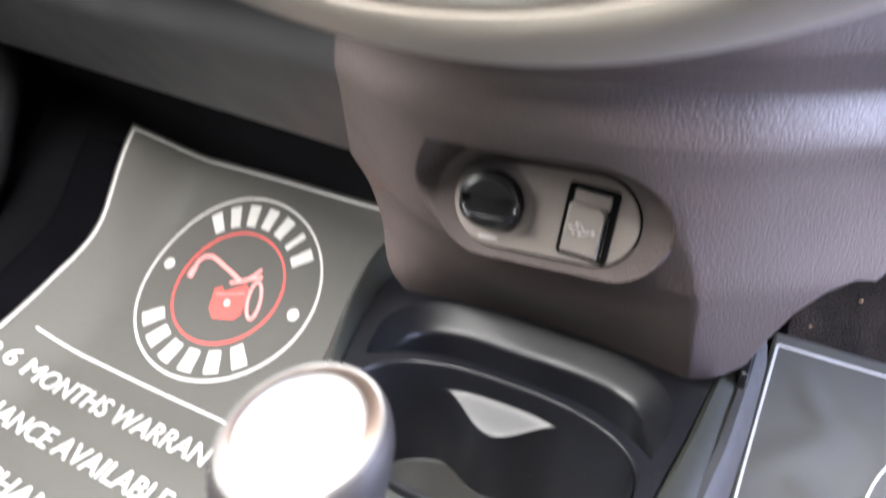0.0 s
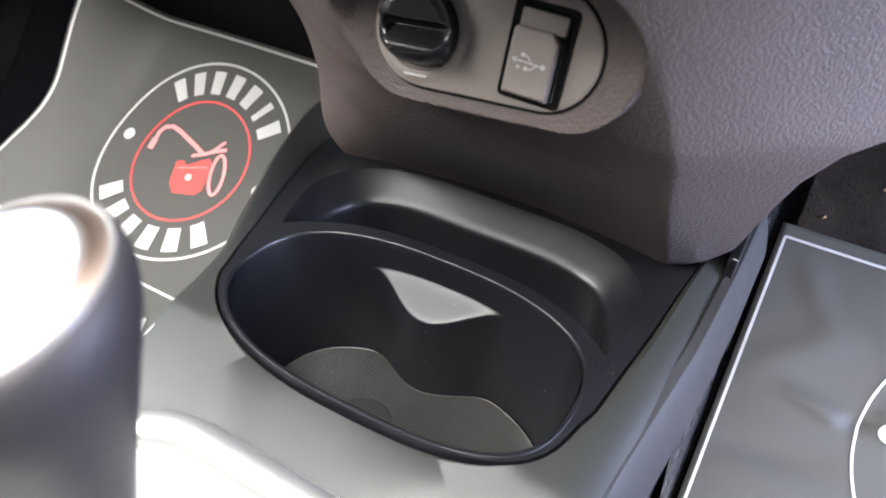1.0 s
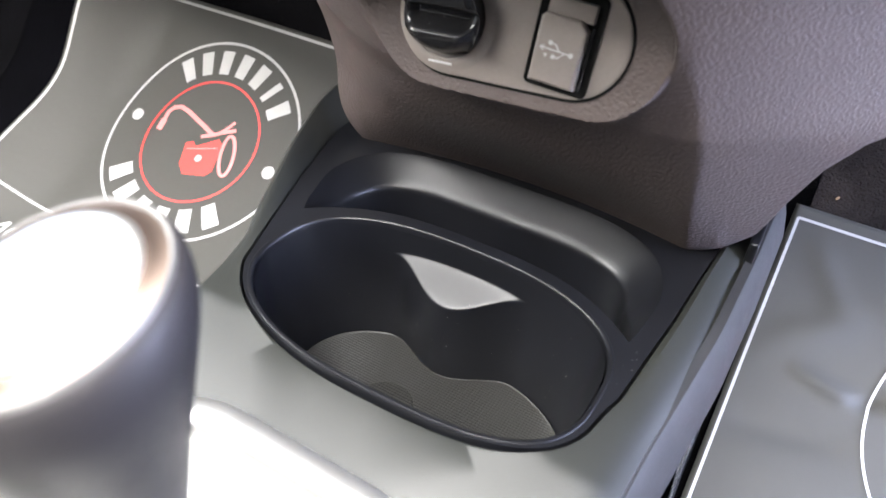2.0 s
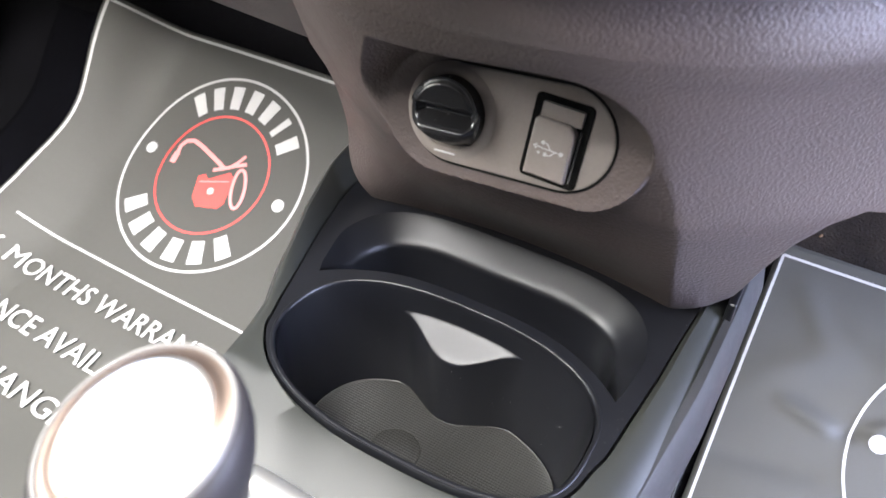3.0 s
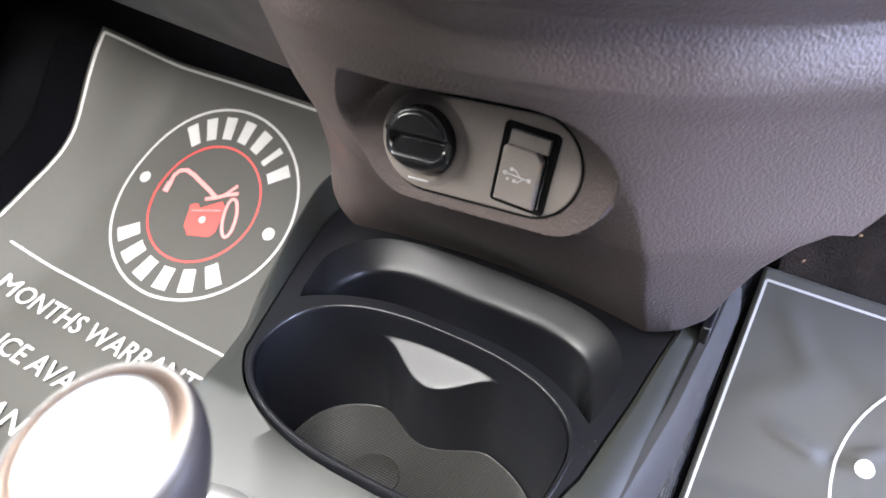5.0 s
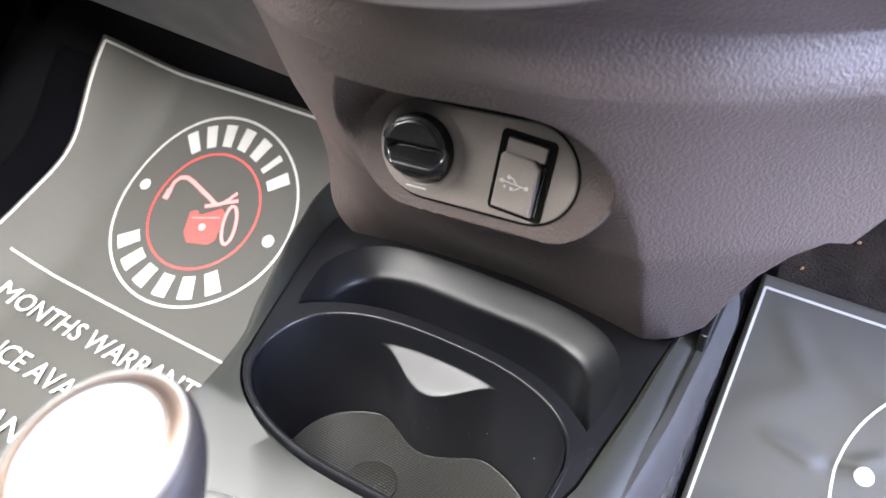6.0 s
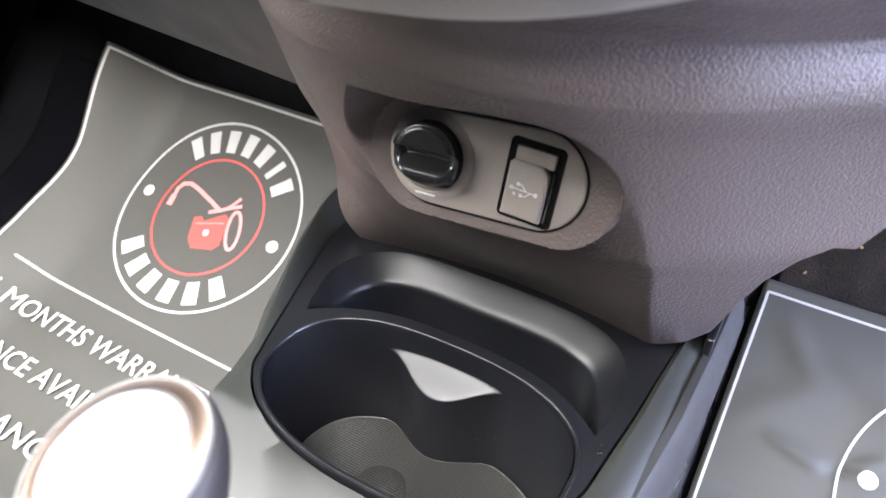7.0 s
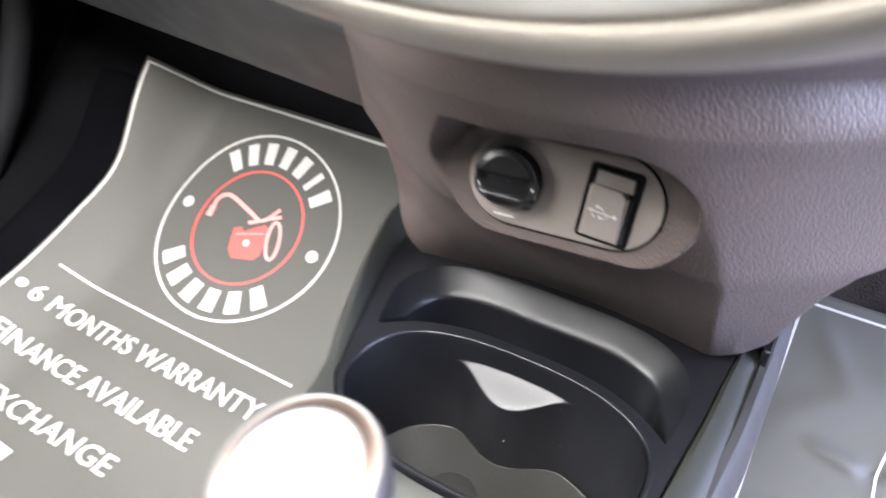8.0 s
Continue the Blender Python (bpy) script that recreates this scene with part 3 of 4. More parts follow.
def well_mesh():
    zs = np.concatenate([np.linspace(0.2975, 0.292, 5)[:-1], np.linspace(0.292, 0.266, 90)[:-1], np.linspace(0.266, 0.230, 14), [0.2288, 0.228]])
    loops = [[well_point(t, z) for t in np.concatenate([np.linspace(0.1, math.pi - 0.1, 420), np.linspace(math.pi - 0.1, 2 * math.pi + 0.1, 180)[1:-1]])] for z in zs]
    loops.append([(CX + (x - CX) * 0.985, CY + (y - CY) * 0.98, 0.2275) for x, y, z in loops[-1]])
    return rings(loops, cap_last=True)


under(part("well", well_mesh(), INSERT, None, "deep black well with a pinched middle", angle=75), cup)


def liner_mesh():
    base = [well_point(t, 0.230) for t in np.linspace(0, 2 * math.pi, 240, endpoint=False)]
    sh = lambda k, z: [(CX + (x - CX) * k, CY + (y - CY) * k, z) for x, y, _ in base]
    return rings([sh(1.0, 0.228), sh(0.997, 0.2302), sh(0.988, 0.2309), sh(0.976, 0.2303)], cap_last=True)


liner = under(part("rubber_liner", liner_mesh(), RUBBER, None, "dotted dark rubber mat in the bottom"), cup)
disc = turned([(0.0135, 0), (0.0135, 0.0012), (0.0125, 0.0018)], 48)
disc.transform(Matrix.Translation((-0.014, -0.030, 0.2300)))
under(part("liner_boss", disc, RUBBER), liner)


def rail_edge(y):
    """Half width of the console's shell on the driver's side."""
    return float(np.interp(y, [-0.5, -0.10, -0.064, -0.043, -0.021, 0.006, 0.031, 0.091, 0.2], [0.100, 0.1005, 0.1015, 0.1030, 0.1052, 0.1080, 0.1105, 0.1130, 0.115]))


def rail_edge_passenger(y):
    return float(np.interp(y, [-0.5, -0.12, -0.09, -0.0747, -0.054, -0.032, -0.0095, 0.035, 0.0735, 0.10, 0.2], [0.076, 0.0760, 0.0765, 0.0795, 0.0835, 0.0900, 0.1020, 0.1195, 0.1305, 0.135, 0.14]))


def console_body():
    def out(t):
        c, s = math.cos(t), math.sin(t)
        lo, hi = 0.0, 0.8
        for _ in range(40):
            mid = (lo + hi) / 2
            x, y = CX + mid * c, CY + mid * s
            wide = rail_edge(y) if x > 0 else rail_edge_passenger(y)
            lo, hi = (mid, hi) if abs(x) < wide and -0.5 < y < 0.13 else (lo, mid)
        return CX + lo * c, CY + lo * s
    outer = [out(t) for t in ANG]
    loops = []
    for k, dz in [(0.0, -0.008), (0.0, -0.0006), (0.02, 0.0002), (0.16, 0.27), (0.32, 0.58), (0.46, 0.84), (0.55, 0.97), (0.62, 1.0), (0.72, 0.96), (0.86, 0.80), (1.0, 0.52)]:
        loop = []
        for (ex, ey), (ox, oy) in zip(EDGE, outer):
            d = math.hypot(ex - CX, ey - CY)
            gx, gy = CX + (ex - CX) * (1 + 0.0012 / d), CY + (ey - CY) * (1 + 0.0012 / d)
            x, y = gx + (ox - gx) * k, gy + (oy - gy) * k
            lift = float(smooth01(-0.06, 0.09, y))
            rail = 0.021 * dz if x < 0 else 0.0045 * min(1.0, k / 0.12) * (1 - 1.1 * k)
            z = 0.30 + (dz if k < 0.1 else rail * lift - 0.006 * k * k * float(smooth01(0.07, 0.11, abs(x))))
            loop.append((x, y, z - 0.28 * max(0.0, -0.070 - y) * float(smooth01(-0.5, -0.12, y))))
        loops.append(loop)
    for grow, z in [(0.0012, None)]:
        loop = []
        for (ox, oy), top in zip(outer, loops[10]):
            s = 1 if ox > 0 else -1
            loop.append((ox + s * grow, oy, top[2] - 0.005))
        loops.append(loop)
    return rings(loops)


def console_side(sign):
    """Matt side skirt that drops from the rail to the carpet."""
    rows = []
    right = [(-0.003, 0.0), (0.0010, -0.001), (0.0024, -0.003), (0.0058, -0.012), (0.0090, -0.026), (0.0092, -0.032), (0.004, -0.045), (0.001, -0.09), (0.0, -0.19), (0.0, -0.33)]
    left = [(-0.003, 0.0), (0.0018, -0.001), (0.0032, -0.004), (0.006, -0.03), (0.009, -0.09), (0.012, -0.19), (0.014, -0.33)]
    for k, z in right if sign > 0 else left:
        row = []
        for y in np.linspace(-0.5, 0.16, 60):
            wide = rail_edge(y) if sign > 0 else rail_edge_passenger(y)
            top = 0.298 + 0.005 * float(smooth01(-0.07, 0.09, y))
            row.append((sign * (wide + k), y, top + z - 0.004))
        rows.append(row)
    return grid(rows)


def tunnel_cover():
    """Dark trim that carries the tunnel's flank on under the dashboard."""
    rows = []
    for k in np.linspace(0, 1, 8):
        rows.append([(0.100 + 0.022 * math.sin(k * 1.5) + 0.004 * k, y, (0.318 - 0.35 * max(0, y - 0.12)) * (1 - k) + (float(floor_profile(y)) - 0.03) * k) for y in np.linspace(0.088, 0.50, 30)])
    return grid(rows)


under(part("tunnel_cover", tunnel_cover(), GLOSS, None, "black trim along the tunnel under the dashboard"), console)
under(part("rail_end", box(0.1085, 0.1130, 0.084, 0.140, 0.290, 0.3090, 0.0015, 3), INSERT, None, "dark tongue at the rail's end"), console)
for side_sign in (1, -1):
    under(part("side_skirt", console_side(side_sign), SKIRT, None, "satin charcoal side skirt"), console)


under(part("body", console_body(), RAIL, None, "satin dark grey console shell with raised side rails", angle=35), console)

# shift gate
shifter = thing("gear_shifter", 0.005, -0.19, 0.30, "gear lever with silver-capped dark knob", "gear lever")


def gate_ring():
    path = loop_rect(-0.058, 0.066, -0.338, -0.120, 0.034, 0.0, 12)
    cx, cy = 0.002, -0.224
    loops = []
    for o, h in [(0.009, -0.002), (0.0085, 0.003), (0.006, 0.0068), (0.002, 0.0085), (-0.003, 0.0075), (-0.0065, 0.004), (-0.0075, -0.001)]:
        loop = []
        for x, y, _ in path:
            d = Vector((x - cx, y - cy)).normalized()
            bow = 0.006 * (1 - (x / 0.07) ** 2) if y > cy else 0
            loop.append((x + d.x * o, y + d.y * o + bow, 0.2925 + h))
        loops.append(loop)
    return rings(loops)


under(part("gate_ring", gate_ring(), SILVER, None, "satin silver trim ring round the gate", angle=60), shifter)
gate_plate = under(part("gate_plate", box(-0.056, 0.0645, -0.336, -0.1205, 0.2880, 0.2935, 0.002), PALE, None, "pale satin gate plate"), shifter)
under(part("gate_slot", box(-0.012, 0.016, -0.29, -0.15, 0.2928, 0.2940, 0.0004), GAP), gate_plate)
KNOB_X, KNOB_Y, KNOB_Z = 0.0123, -0.1753, 0.4141


def on_lever(name, profile, mat, label="", segments=80):
    """A turned part of the lever whose top slopes like the knob's slanted cap."""
    bm = turned(profile, segments)
    for v in bm.verts:
        k = float(smooth01(-0.065, -0.012, v.co.z))
        v.co = Vector((KNOB_X + v.co.x + 0.0055 * float(smooth01(0.0, -0.055, v.co.z)), KNOB_Y + v.co.y, KNOB_Z + v.co.z + k * (0.115 * v.co.x + 0.313 * v.co.y)))
    return under(part(name, bm, mat, None, label, angle=50), shifter)


on_lever("lever_shaft", [(0.0085, -0.122), (0.0085, -0.075), (0.0105, -0.070)], CHROME, "polished lever shaft")
on_lever("knob", [(0.0070, -0.0690), (0.0086, -0.0685), (0.0094, -0.066), (0.0106, -0.056), (0.0132, -0.044), (0.0174, -0.030), (0.0214, -0.018), (0.0231, -0.012), (0.0237, -0.0080), (0.0236, -0.0045), (0.0231, -0.0015), (0.0222, 0.0006), (0.0214, 0.0012), (0.0208, 0.0008)], KNOB, "dark grey leather-grained knob")
on_lever("knob_collar", [(0.0080, -0.0735), (0.0094, -0.0735), (0.0100, -0.0715), (0.0097, -0.0685), (0.0085, -0.068)], SILVER, "silver collar under the knob")
on_lever("knob_ring", [(0.0216, 0.0006), (0.0215, 0.0016), (0.0210, 0.0021), (0.0204, 0.0020), (0.0201, 0.0012)], RIM, "thin satin grey ring")
on_lever("knob_bezel", [(0.0204, 0.0010), (0.0202, 0.0016), (0.0196, 0.0017), (0.0186, 0.0020), (0.0176, 0.0025), (0.0168, 0.0030), (0.0164, 0.0030), (0.0162, 0.0010)], BEZEL, "polished bezel with a brown reflection in its colour")
on_lever("knob_cap", [(0.0166, 0.0012), (0.0165, 0.0033), (0.0160, 0.0039), (0.0148, 0.0042), (0.0110, 0.0045), (0.0060, 0.0047), (0.0008, 0.0048)], CHROME, "polished silver cap")

# ---------------------------------------------------------------- paper floor mats
YS = np.linspace(-0.30, 0.40, 701)
ZS = floor_profile(YS)
SS = np.concatenate([[0], np.cumsum(np.hypot(np.diff(YS), np.diff(ZS)))])
S_MID = float(np.interp(0.256, YS, SS))


def fold(u, s, a, b, width, height):
    """A soft ridge along a segment of the sheet."""
    ax, ay, bx, by = *a, *b
    dx, dy = bx - ax, by - ay
    t = max(0.0, min(1.0, ((u - ax) * dx + (s - ay) * dy) / (dx * dx + dy * dy)))
    d = math.hypot(u - ax - dx * t, s - ay - dy * t)
    return height * math.exp(-(d / width) ** 2) * (0.4 + 0.6 * math.sin(math.pi * min(1, t * 0.8 + 0.1)))


CREASES = [((-0.165, 0.006), (-0.125, -0.003), 0.006, 0.0040), ((-0.125, -0.003), (-0.105, 0.004), 0.004, -0.0034), ((-0.105, 0.007), (-0.085, 0.020), 0.005, 0.0040), ((-0.19, 0.02), (-0.14, 0.055), 0.014, 0.0030), ((-0.20, -0.05), (-0.13, -0.04), 0.011, -0.0028), ((-0.14, 0.08), (-0.06, 0.06), 0.016, 0.0028), ((-0.18, 0.10), (-0.15, 0.06), 0.010, 0.0022)]


def curl_along(y):
    """How far the mat's loose edge lifts, along the footwell."""
    return sum(float(np.interp(y + d, [-0.1, 0.10, 0.22, 0.34], [0.5, 0.70, 0.50, 1.0])) for d in (-0.05, -0.025, 0, 0.025, 0.05)) / 5


def mat_surface(cx, curl, creases=()):
    """Maps (across, along the sheet, above it) to the curved sheet lying in the footwell."""
    def at(u, s, h=0.0):
        s = s + S_MID
        y = float(np.interp(s, SS, YS))
        z = float(np.interp(s, SS, ZS))
        y2, z2 = float(np.interp(s + 0.002, SS, YS)), float(np.interp(s + 0.002, SS, ZS))
        n = Vector((0, -(z2 - z), y2 - y)).normalized()
        lift = curl * float(smooth01(-0.11, -0.225, u)) * curl_along(y)
        lift += 0.0012 * math.sin(u * 23 + s * 11) + 0.0010 * math.sin(u * 9 - s * 31)
        lift += sum(fold(u, s - S_MID, *c) for c in creases)
        inward = 0.3 * curl * float(smooth01(-0.13, -0.21, u)) * math.exp(-((y - 0.265) / 0.06) ** 2)
        p = Vector((cx + u + inward, y, z)) + n * (h + lift + 0.004)
        return tuple(p)
    return at


HALF, BOTTOM = 0.2045, -0.42


def strip(at, path, width, h, close=False):
    """A flat printed line along (u, s) points."""
    bm = bmesh.new()
    pts = [Vector(p) for p in path]
    n = len(pts)
    left, right = [], []
    for i, p in enumerate(pts):
        a = pts[(i - 1) % n] if close or i > 0 else p
        b = pts[(i + 1) % n] if close or i < n - 1 else p
        d = (b - a).normalized()
        q = Vector((-d.y, d.x)) * width / 2
        left.append(bm.verts.new(at(*(p + q), h)))
        right.append(bm.verts.new(at(*(p - q), h)))
    for i in range(n if close else n - 1):
        j = (i + 1) % n
        bm.faces.new((left[i], left[j], right[j], right[i]))
    return bm


def arc_pts(r, a0, a1, n, cx=0.0, cy=0.0):
    return [(cx + r * math.cos(radians(a)), cy + r * math.sin(radians(a))) for a in np.linspace(a0, a1, n)]


def line_pts(x0, y0, x1, y1, n=40):
    return [(x0 + (x1 - x0) * t, y0 + (y1 - y0) * t) for t in np.linspace(0, 1, n)]


def patch(at, outline, h):
    """A filled printed shape, fanned from its middle."""
    bm = bmesh.new()
    cx, cy = np.mean(outline, axis=0)
    loops = []
    for k in (1.0, 0.5):
        loops.append([bm.verts.new(at(cx + (x - cx) * k, cy + (y - cy) * k, h)) for x, y in outline])
    mid = bm.verts.new(at(cx, cy, h))
    n = len(outline)
    for i in range(n):
        j = (i + 1) % n
        bm.faces.new((loops[0][i], loops[0][j], loops[1][j], loops[1][i]))
        bm.faces.new((loops[1][i], loops[1][j], mid))
    return bm


def lettering(at, words, u0, s0, width, height, h):
    """Words in the built-in font, bent onto the sheet."""
    cu = bpy.data.curves.new("words", "FONT")
    cu.body, cu.size = words, 1.0
    cu.resolution_u = 3
    ob = bpy.data.objects.new("words", cu)
    scene.collection.objects.link(ob)
    me = bpy.data.meshes.new_from_object(ob.evaluated_get(bpy.context.evaluated_depsgraph_get()))
    bpy.data.objects.remove(ob)
    bm = bmesh.new()
    bm.from_mesh(me)
    bpy.data.meshes.remove(me)
    bmesh.ops.triangulate(bm, faces=bm.faces)
    twin = bmesh.ops.duplicate(bm, geom=bm.verts[:] + bm.edges[:] + bm.faces[:])
    for v in [g for g in twin["geom"] if isinstance(g, bmesh.types.BMVert)]:
        v.co += Vector((0.026, 0.010, 0.0))  # a second impression that gives the letters their weight
        v.co.z = 0.1
    for cut in np.arange(0.0, max(v.co.x for v in bm.verts), 0.16):
        bmesh.ops.bisect_plane(bm, geom=bm.verts[:] + bm.edges[:] + bm.faces[:], plane_co=(float(cut), 0, 0), plane_no=(1, 0, 0))
    for cut in (0.14, 0.28, 0.42, 0.56):
        bmesh.ops.bisect_plane(bm, geom=bm.verts[:] + bm.edges[:] + bm.faces[:], plane_co=(0, cut, 0), plane_no=(0, 1, 0))
    xs_ = [v.co.x for v in bm.verts]
    ys_ = [v.co.y for v in bm.verts]
    x0, x1, y0, y1 = min(xs_), max(xs_), min(ys_), max(ys_)
    for v in bm.verts:
        v.co = Vector(at(u0 + (v.co.x - x0) / (x1 - x0) * width, s0 + (v.co.y - y0) / (y1 - y0) * height, h + 0.003 * v.co.z))
    return bm


def paper_mat(cx, curl, TOP, label):
    at = mat_surface(cx, curl, () if curl else CREASES)
    mat = thing("paper_floor_mat", cx, 0.1, 0.03, label, "floor mat", "paper floor mats")
    us, ss = np.linspace(-HALF - 0.005, HALF + 0.005, 110), np.linspace(BOTTOM, TOP + (0.006 if curl else 0.011), 150)
    sheet = under(part("sheet", grid([[at(u, s) for u in us] for s in ss]), PAPER), mat)
    solid(sheet, 0.0006, -1)
    H = 0.0015

    def ink(name, bm, m, label="", parent=mat):
        return under(part(name, bm, m, None, label, smooth=False), parent)
    w = 0.0031 if curl else 0.0022
    ink("border_line", strip(at, line_pts(-HALF, TOP, HALF, TOP), w, H), WHITE, "white printed border line")
    ink("border_line", strip(at, line_pts(-HALF, BOTTOM + 0.01, -HALF, TOP, 90), w, H), WHITE, "white printed border line")
    ink("border_line", strip(at, line_pts(HALF, BOTTOM + 0.01, HALF, TOP, 90), w, H), WHITE, "white printed border line")
    ink("outer_circle", strip(at, arc_pts(0.1165, 0, 360, 129, 0.003, -0.0015)[:-1], w * 0.95, H, True), WHITE, "white printed circle")
    ink("inner_circle", strip(at, arc_pts(0.0712, 0, 360, 97, 0.003, -0.0015)[:-1], 0.0022, H, True), RED, "red printed circle")
    for s in (-1, 1):
        ink("dot", patch(at, arc_pts(0.0072, 0, 350, 24, 0.003 + s * 0.0965, -0.0015 - s * 0.004), H), WHITE, "white printed dot")
    # name on the badge as plain wedges
    for a0, a1, n in ((138, 33, 7), (213, 321, 6)):
        step = (a1 - a0) / n
        for i in range(n):
            a = a0 + step * (i + 0.5)
            k = abs(step) * (0.15 if n == 7 and i == 5 else 0.27)
            outline = arc_pts(0.1075, a - k, a + k, 5, 0.003, -0.0015) + arc_pts(0.0805, a + k * 1.1, a - k * 1.1, 5, 0.003, -0.0015)
            ink("badge_bar", patch(at, outline, H), WHITE, "white printed bar")
    # fuel can emblem
    def em(points):
        c, k = math.cos(radians(20)) * 1.4, math.sin(radians(20)) * 1.4
        return [(0.0132 + (x + 0.004) * c - (y + 0.0075) * k, -0.0192 + (x + 0.004) * k + (y + 0.0075) * c) for x, y in points]
    can = [(-0.0195, -0.012), (-0.0185, 0.0065), (-0.012, 0.0075), (-0.009, 0.003), (0.0105, 0.0085), (0.0145, 0.003), (0.0105, -0.0185), (0.005, -0.0225), (-0.0145, -0.0205)]
    can_ob = ink("can_shape", patch(at, em(can), H), RED, "red printed can")
    ink("can_dot", patch(at, em(arc_pts(0.0030, 0, 340, 16, -0.004, -0.0075)), H + 0.0004), WHITE, "", can_ob)
    ink("can_line", strip(at, em(line_pts(-0.016, 0.001, 0.011, 0.0005, 8)), 0.0012, H + 0.0004), PINK, "", can_ob)
    spout = [(-0.044, 0.027), (-0.042, 0.034), (-0.037, 0.038), (-0.030, 0.038), (-0.022, 0.033), (-0.013, 0.026), (-0.004, 0.019), (0.004, 0.012)]
    ink("can_spout", strip(at, em(spout), 0.0050, H + 0.0003), PINK, "pink printed spout")
    ink("can_spout", strip(at, em([(-0.047, 0.019), (-0.044, 0.028)]), 0.0078, H + 0.0001), PINK)
    ink("can_ribbon", strip(at, em([(-0.006, 0.011), (0.004, 0.012), (0.014, 0.014), (0.024, 0.015)]), 0.0042, H + 0.0005), PINK)
    ink("can_ribbon", strip(at, em([(0.008, 0.012), (0.016, 0.017), (0.022, 0.022)]), 0.0036, H + 0.0006), PINK)
    loop = [(0.0205 + 0.0058 * math.sin(t), -0.006 + 0.0165 * math.cos(t)) for t in np.linspace(0, 2 * math.pi, 25)[:-1]]
    ink("can_ribbon", strip(at, em(loop), 0.0038, H + 0.0003, True), PINK, "pink printed loop")
    # lines of writing
    ink("rule", strip(at, line_pts(-0.1747, -0.139, 0.162, -0.141), 0.0027, H), WHITE, "white printed rule")
    ink("bullet", patch(at, arc_pts(0.0058, 0, 340, 16, -0.189, -0.182), H), WHITE)
    ink("writing", lettering(at, "6 MONTHS WARRANTY", -0.1735, -0.1925, 0.326, 0.0225, H + 0.0014), WHITE, "white printed words")
    ink("bullet", patch(at, arc_pts(0.0058, 0, 340, 16, -0.189, -0.236), H), WHITE)
    ink("writing", lettering(at, "FINANCE AVAILABLE", -0.1735, -0.2465, 0.287, 0.0225, H + 0.0014), WHITE, "white printed words")
    ink("writing", lettering(at, "EXCHANGE", -0.1225, -0.304, 0.1865, 0.0225, H + 0.0014), WHITE, "white printed words")
    ink("text_bar", patch(at, [(-0.1735, -0.348), (-0.03, -0.348), (-0.03, -0.328), (-0.1735, -0.328)], H), WHITE)
    return mat


paper_mat(-0.437, 0.055, 0.1425, "black printed paper mat with a curled edge in the passenger footwell")
paper_mat(0.339, 0.0, 0.1205, "black printed paper mat with creases in the driver footwell")


def carpet_mat(cx, half, top, label):
    at = mat_surface(cx, 0.035)
    us, ss = np.linspace(-half, half, 50), np.linspace(BOTTOM - 0.05, top, 60)
    ob = part("carpet_mat", grid([[at(u, s, -0.008) for u in us] for s in ss]), MATCARPET)
    solid(ob, 0.005, -1)
    return tagged(ob, label, "floor mat")


carpet_mat(-0.47, 0.265, 0.125, "black carpet mat under the paper mat")


def toe_carpet():
    return grid([[(x, y, float(floor_profile(y)) - 0.012 + 0.003 * math.sin(x * 31) * math.sin(y * 17)) for x in np.linspace(0.14, 0.86, 60)] for y in np.linspace(0.2, 0.598, 50)])


tagged(part("toe_carpet", toe_carpet(), BROWN_CARPET), "dusty brown-black carpet on the driver toe board", "carpet", kind="structure")


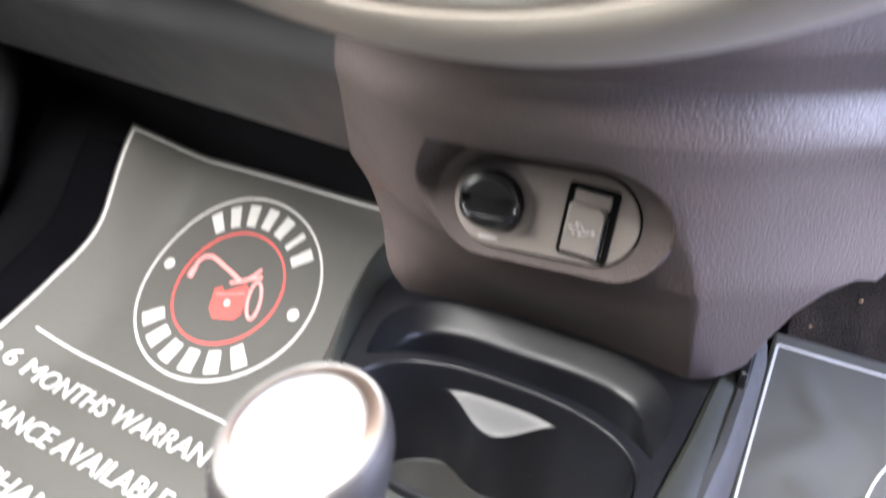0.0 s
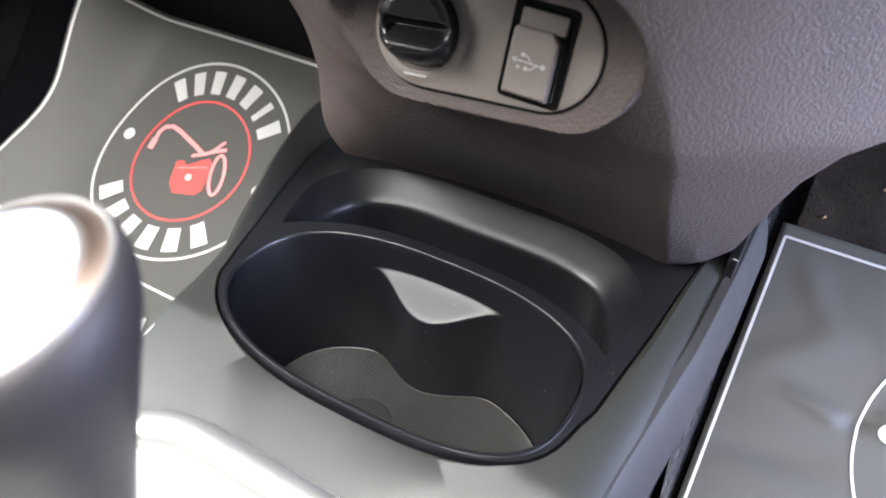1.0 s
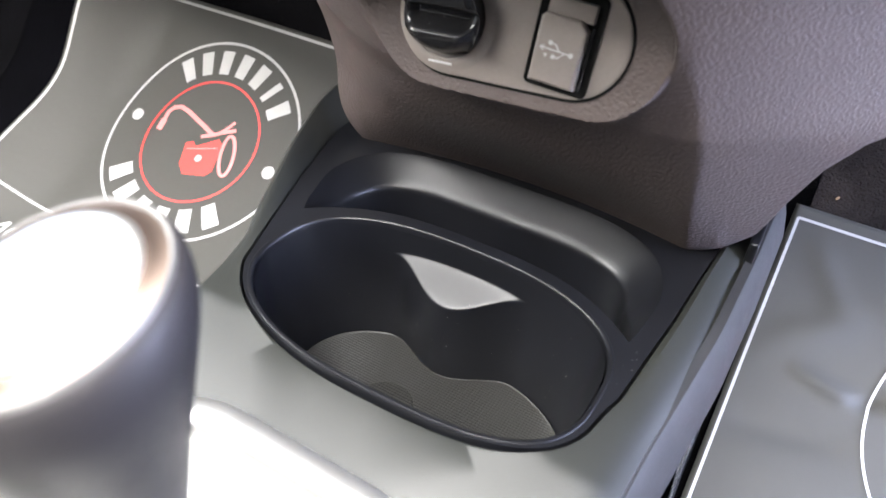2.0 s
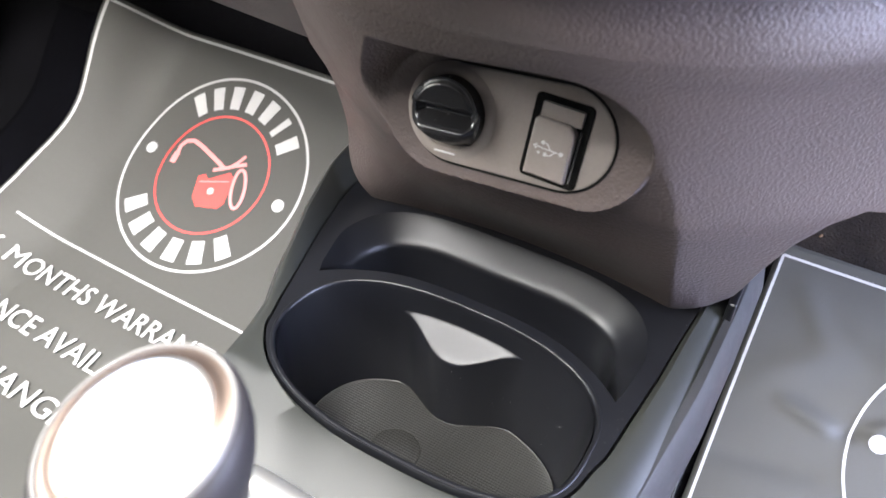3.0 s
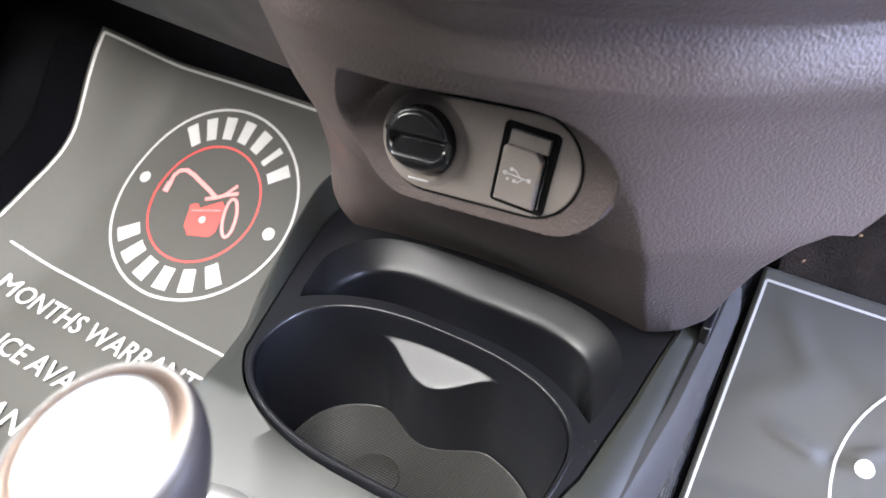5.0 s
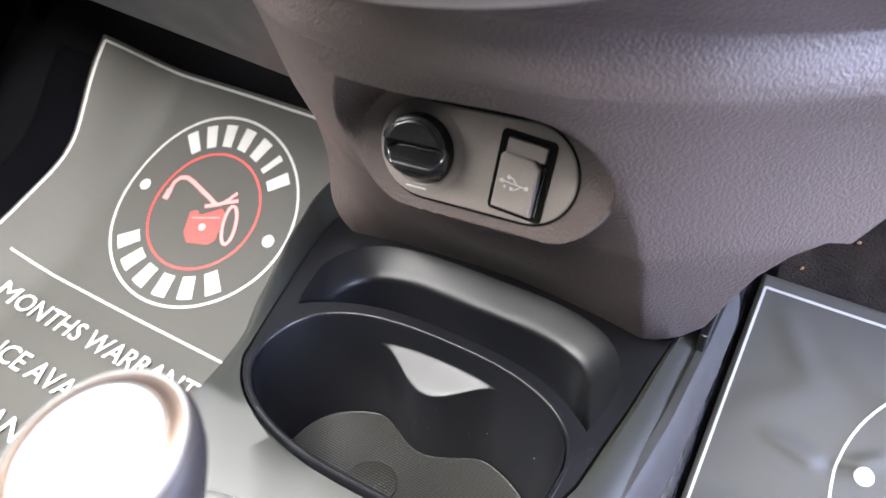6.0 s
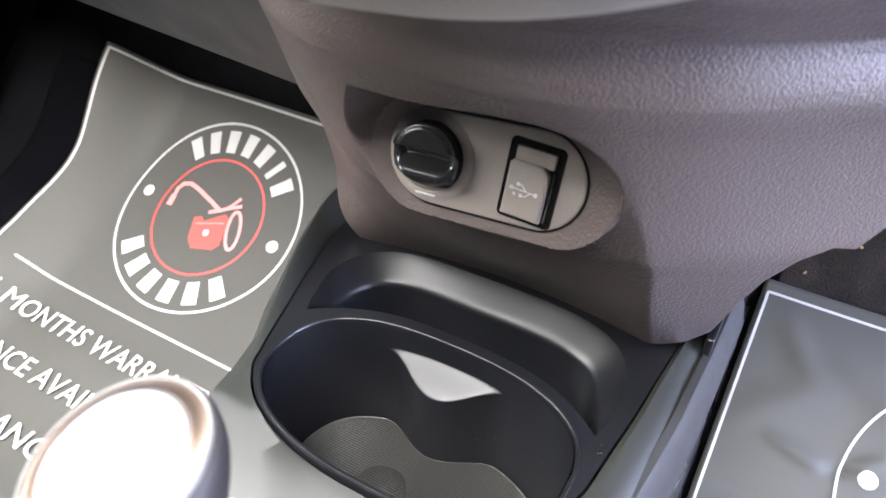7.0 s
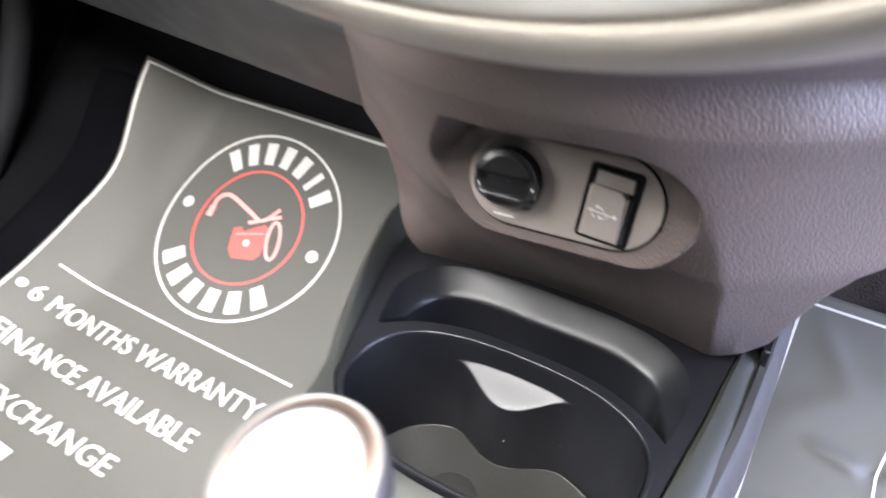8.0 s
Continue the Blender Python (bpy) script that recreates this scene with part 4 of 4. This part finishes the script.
def tunnel_carpet():
    """Fuzzy carpet that shows under the console's skirt, with an uneven upper edge."""
    rows = []
    for k in np.linspace(0, 1, 30):
        row = []
        for y in np.linspace(-0.40, 0.012, 120):
            top = 0.264 + 0.004 * math.sin(y * 90) - 0.05 * float(smooth01(-0.02, 0.012, y))
            fuzz = 0.0016 * noise.noise(Vector((y * 260, k * 90, 0.0)))
            row.append((0.1085 + 0.022 * k ** 0.6 + fuzz, y, top * (1 - k) - 0.02 * k))
        rows.append(row)
    return grid(rows)


tagged(part("tunnel_carpet", tunnel_carpet(), TUNNEL), "worn grey carpet on the tunnel under the console", "carpet", kind="structure")


def crumbs(name, places, sizes, mat, label, category):
    """Loose specks as one mesh of small uneven lumps."""
    rng = random.Random(7)
    bm = bmesh.new()
    for p in places:
        r = rng.uniform(*sizes)
        turn = Euler((rng.uniform(0, 6), rng.uniform(0, 6), rng.uniform(0, 6))).to_matrix().to_4x4()
        m = Matrix.Translation(p) @ turn @ Matrix.Diagonal((r, r * rng.uniform(0.4, 1), r * rng.uniform(0.4, 0.9), 1))
        bmesh.ops.create_icosphere(bm, subdivisions=1, radius=1.0, matrix=m)
    return tagged(part(name, bm, mat), label, category, kind="stuff")


rng = random.Random(3)
spots = []
while len(spots) < 70:
    x, y = rng.uniform(0.15, 0.45), rng.uniform(0.36, 0.52)
    spots.append((x, y, float(floor_profile(y)) - 0.010))
crumbs("dirt_crumbs", spots, (0.0008, 0.0026), DIRT, "dry brown crumbs on the driver carpet", "dirt")
specks = []
while len(specks) < 18:
    x, y = rng.uniform(-0.105, 0.105), rng.uniform(-0.075, 0.075)
    in_cup = abs(x / 0.083) ** 2.5 + abs((y - CY) / 0.050) ** 2.5 < 1
    in_tray = y > -0.002 and abs(x) < 0.094
    if not in_cup and not in_tray and abs(x) < 0.0865 + 0.09 * (y + 0.031) and y > -0.04:
        specks.append((x, y, 0.3002))
for _ in range(45):
    t, z = rng.uniform(0.3, 2.9), rng.uniform(0.24, 0.285)
    x, y, z = well_point(t, z)
    specks.append((CX + (x - CX) * 0.995, CY + (y - CY) * 0.995, z))
for _ in range(26):
    x, z = rng.uniform(-0.08, 0.11), rng.uniform(0.325, 0.47)
    if outline_distance(np.array([x]), np.array([z]), SCOOP, 0.003)[0] > 0.001:
        specks.append((x, float(face_depth(np.float64(x), np.float64(z))) - 0.0002, z))
crumbs("dust_specks", specks, (0.00010, 0.00028), DUST, "fine pale dust specks on the black plastic", "dust")
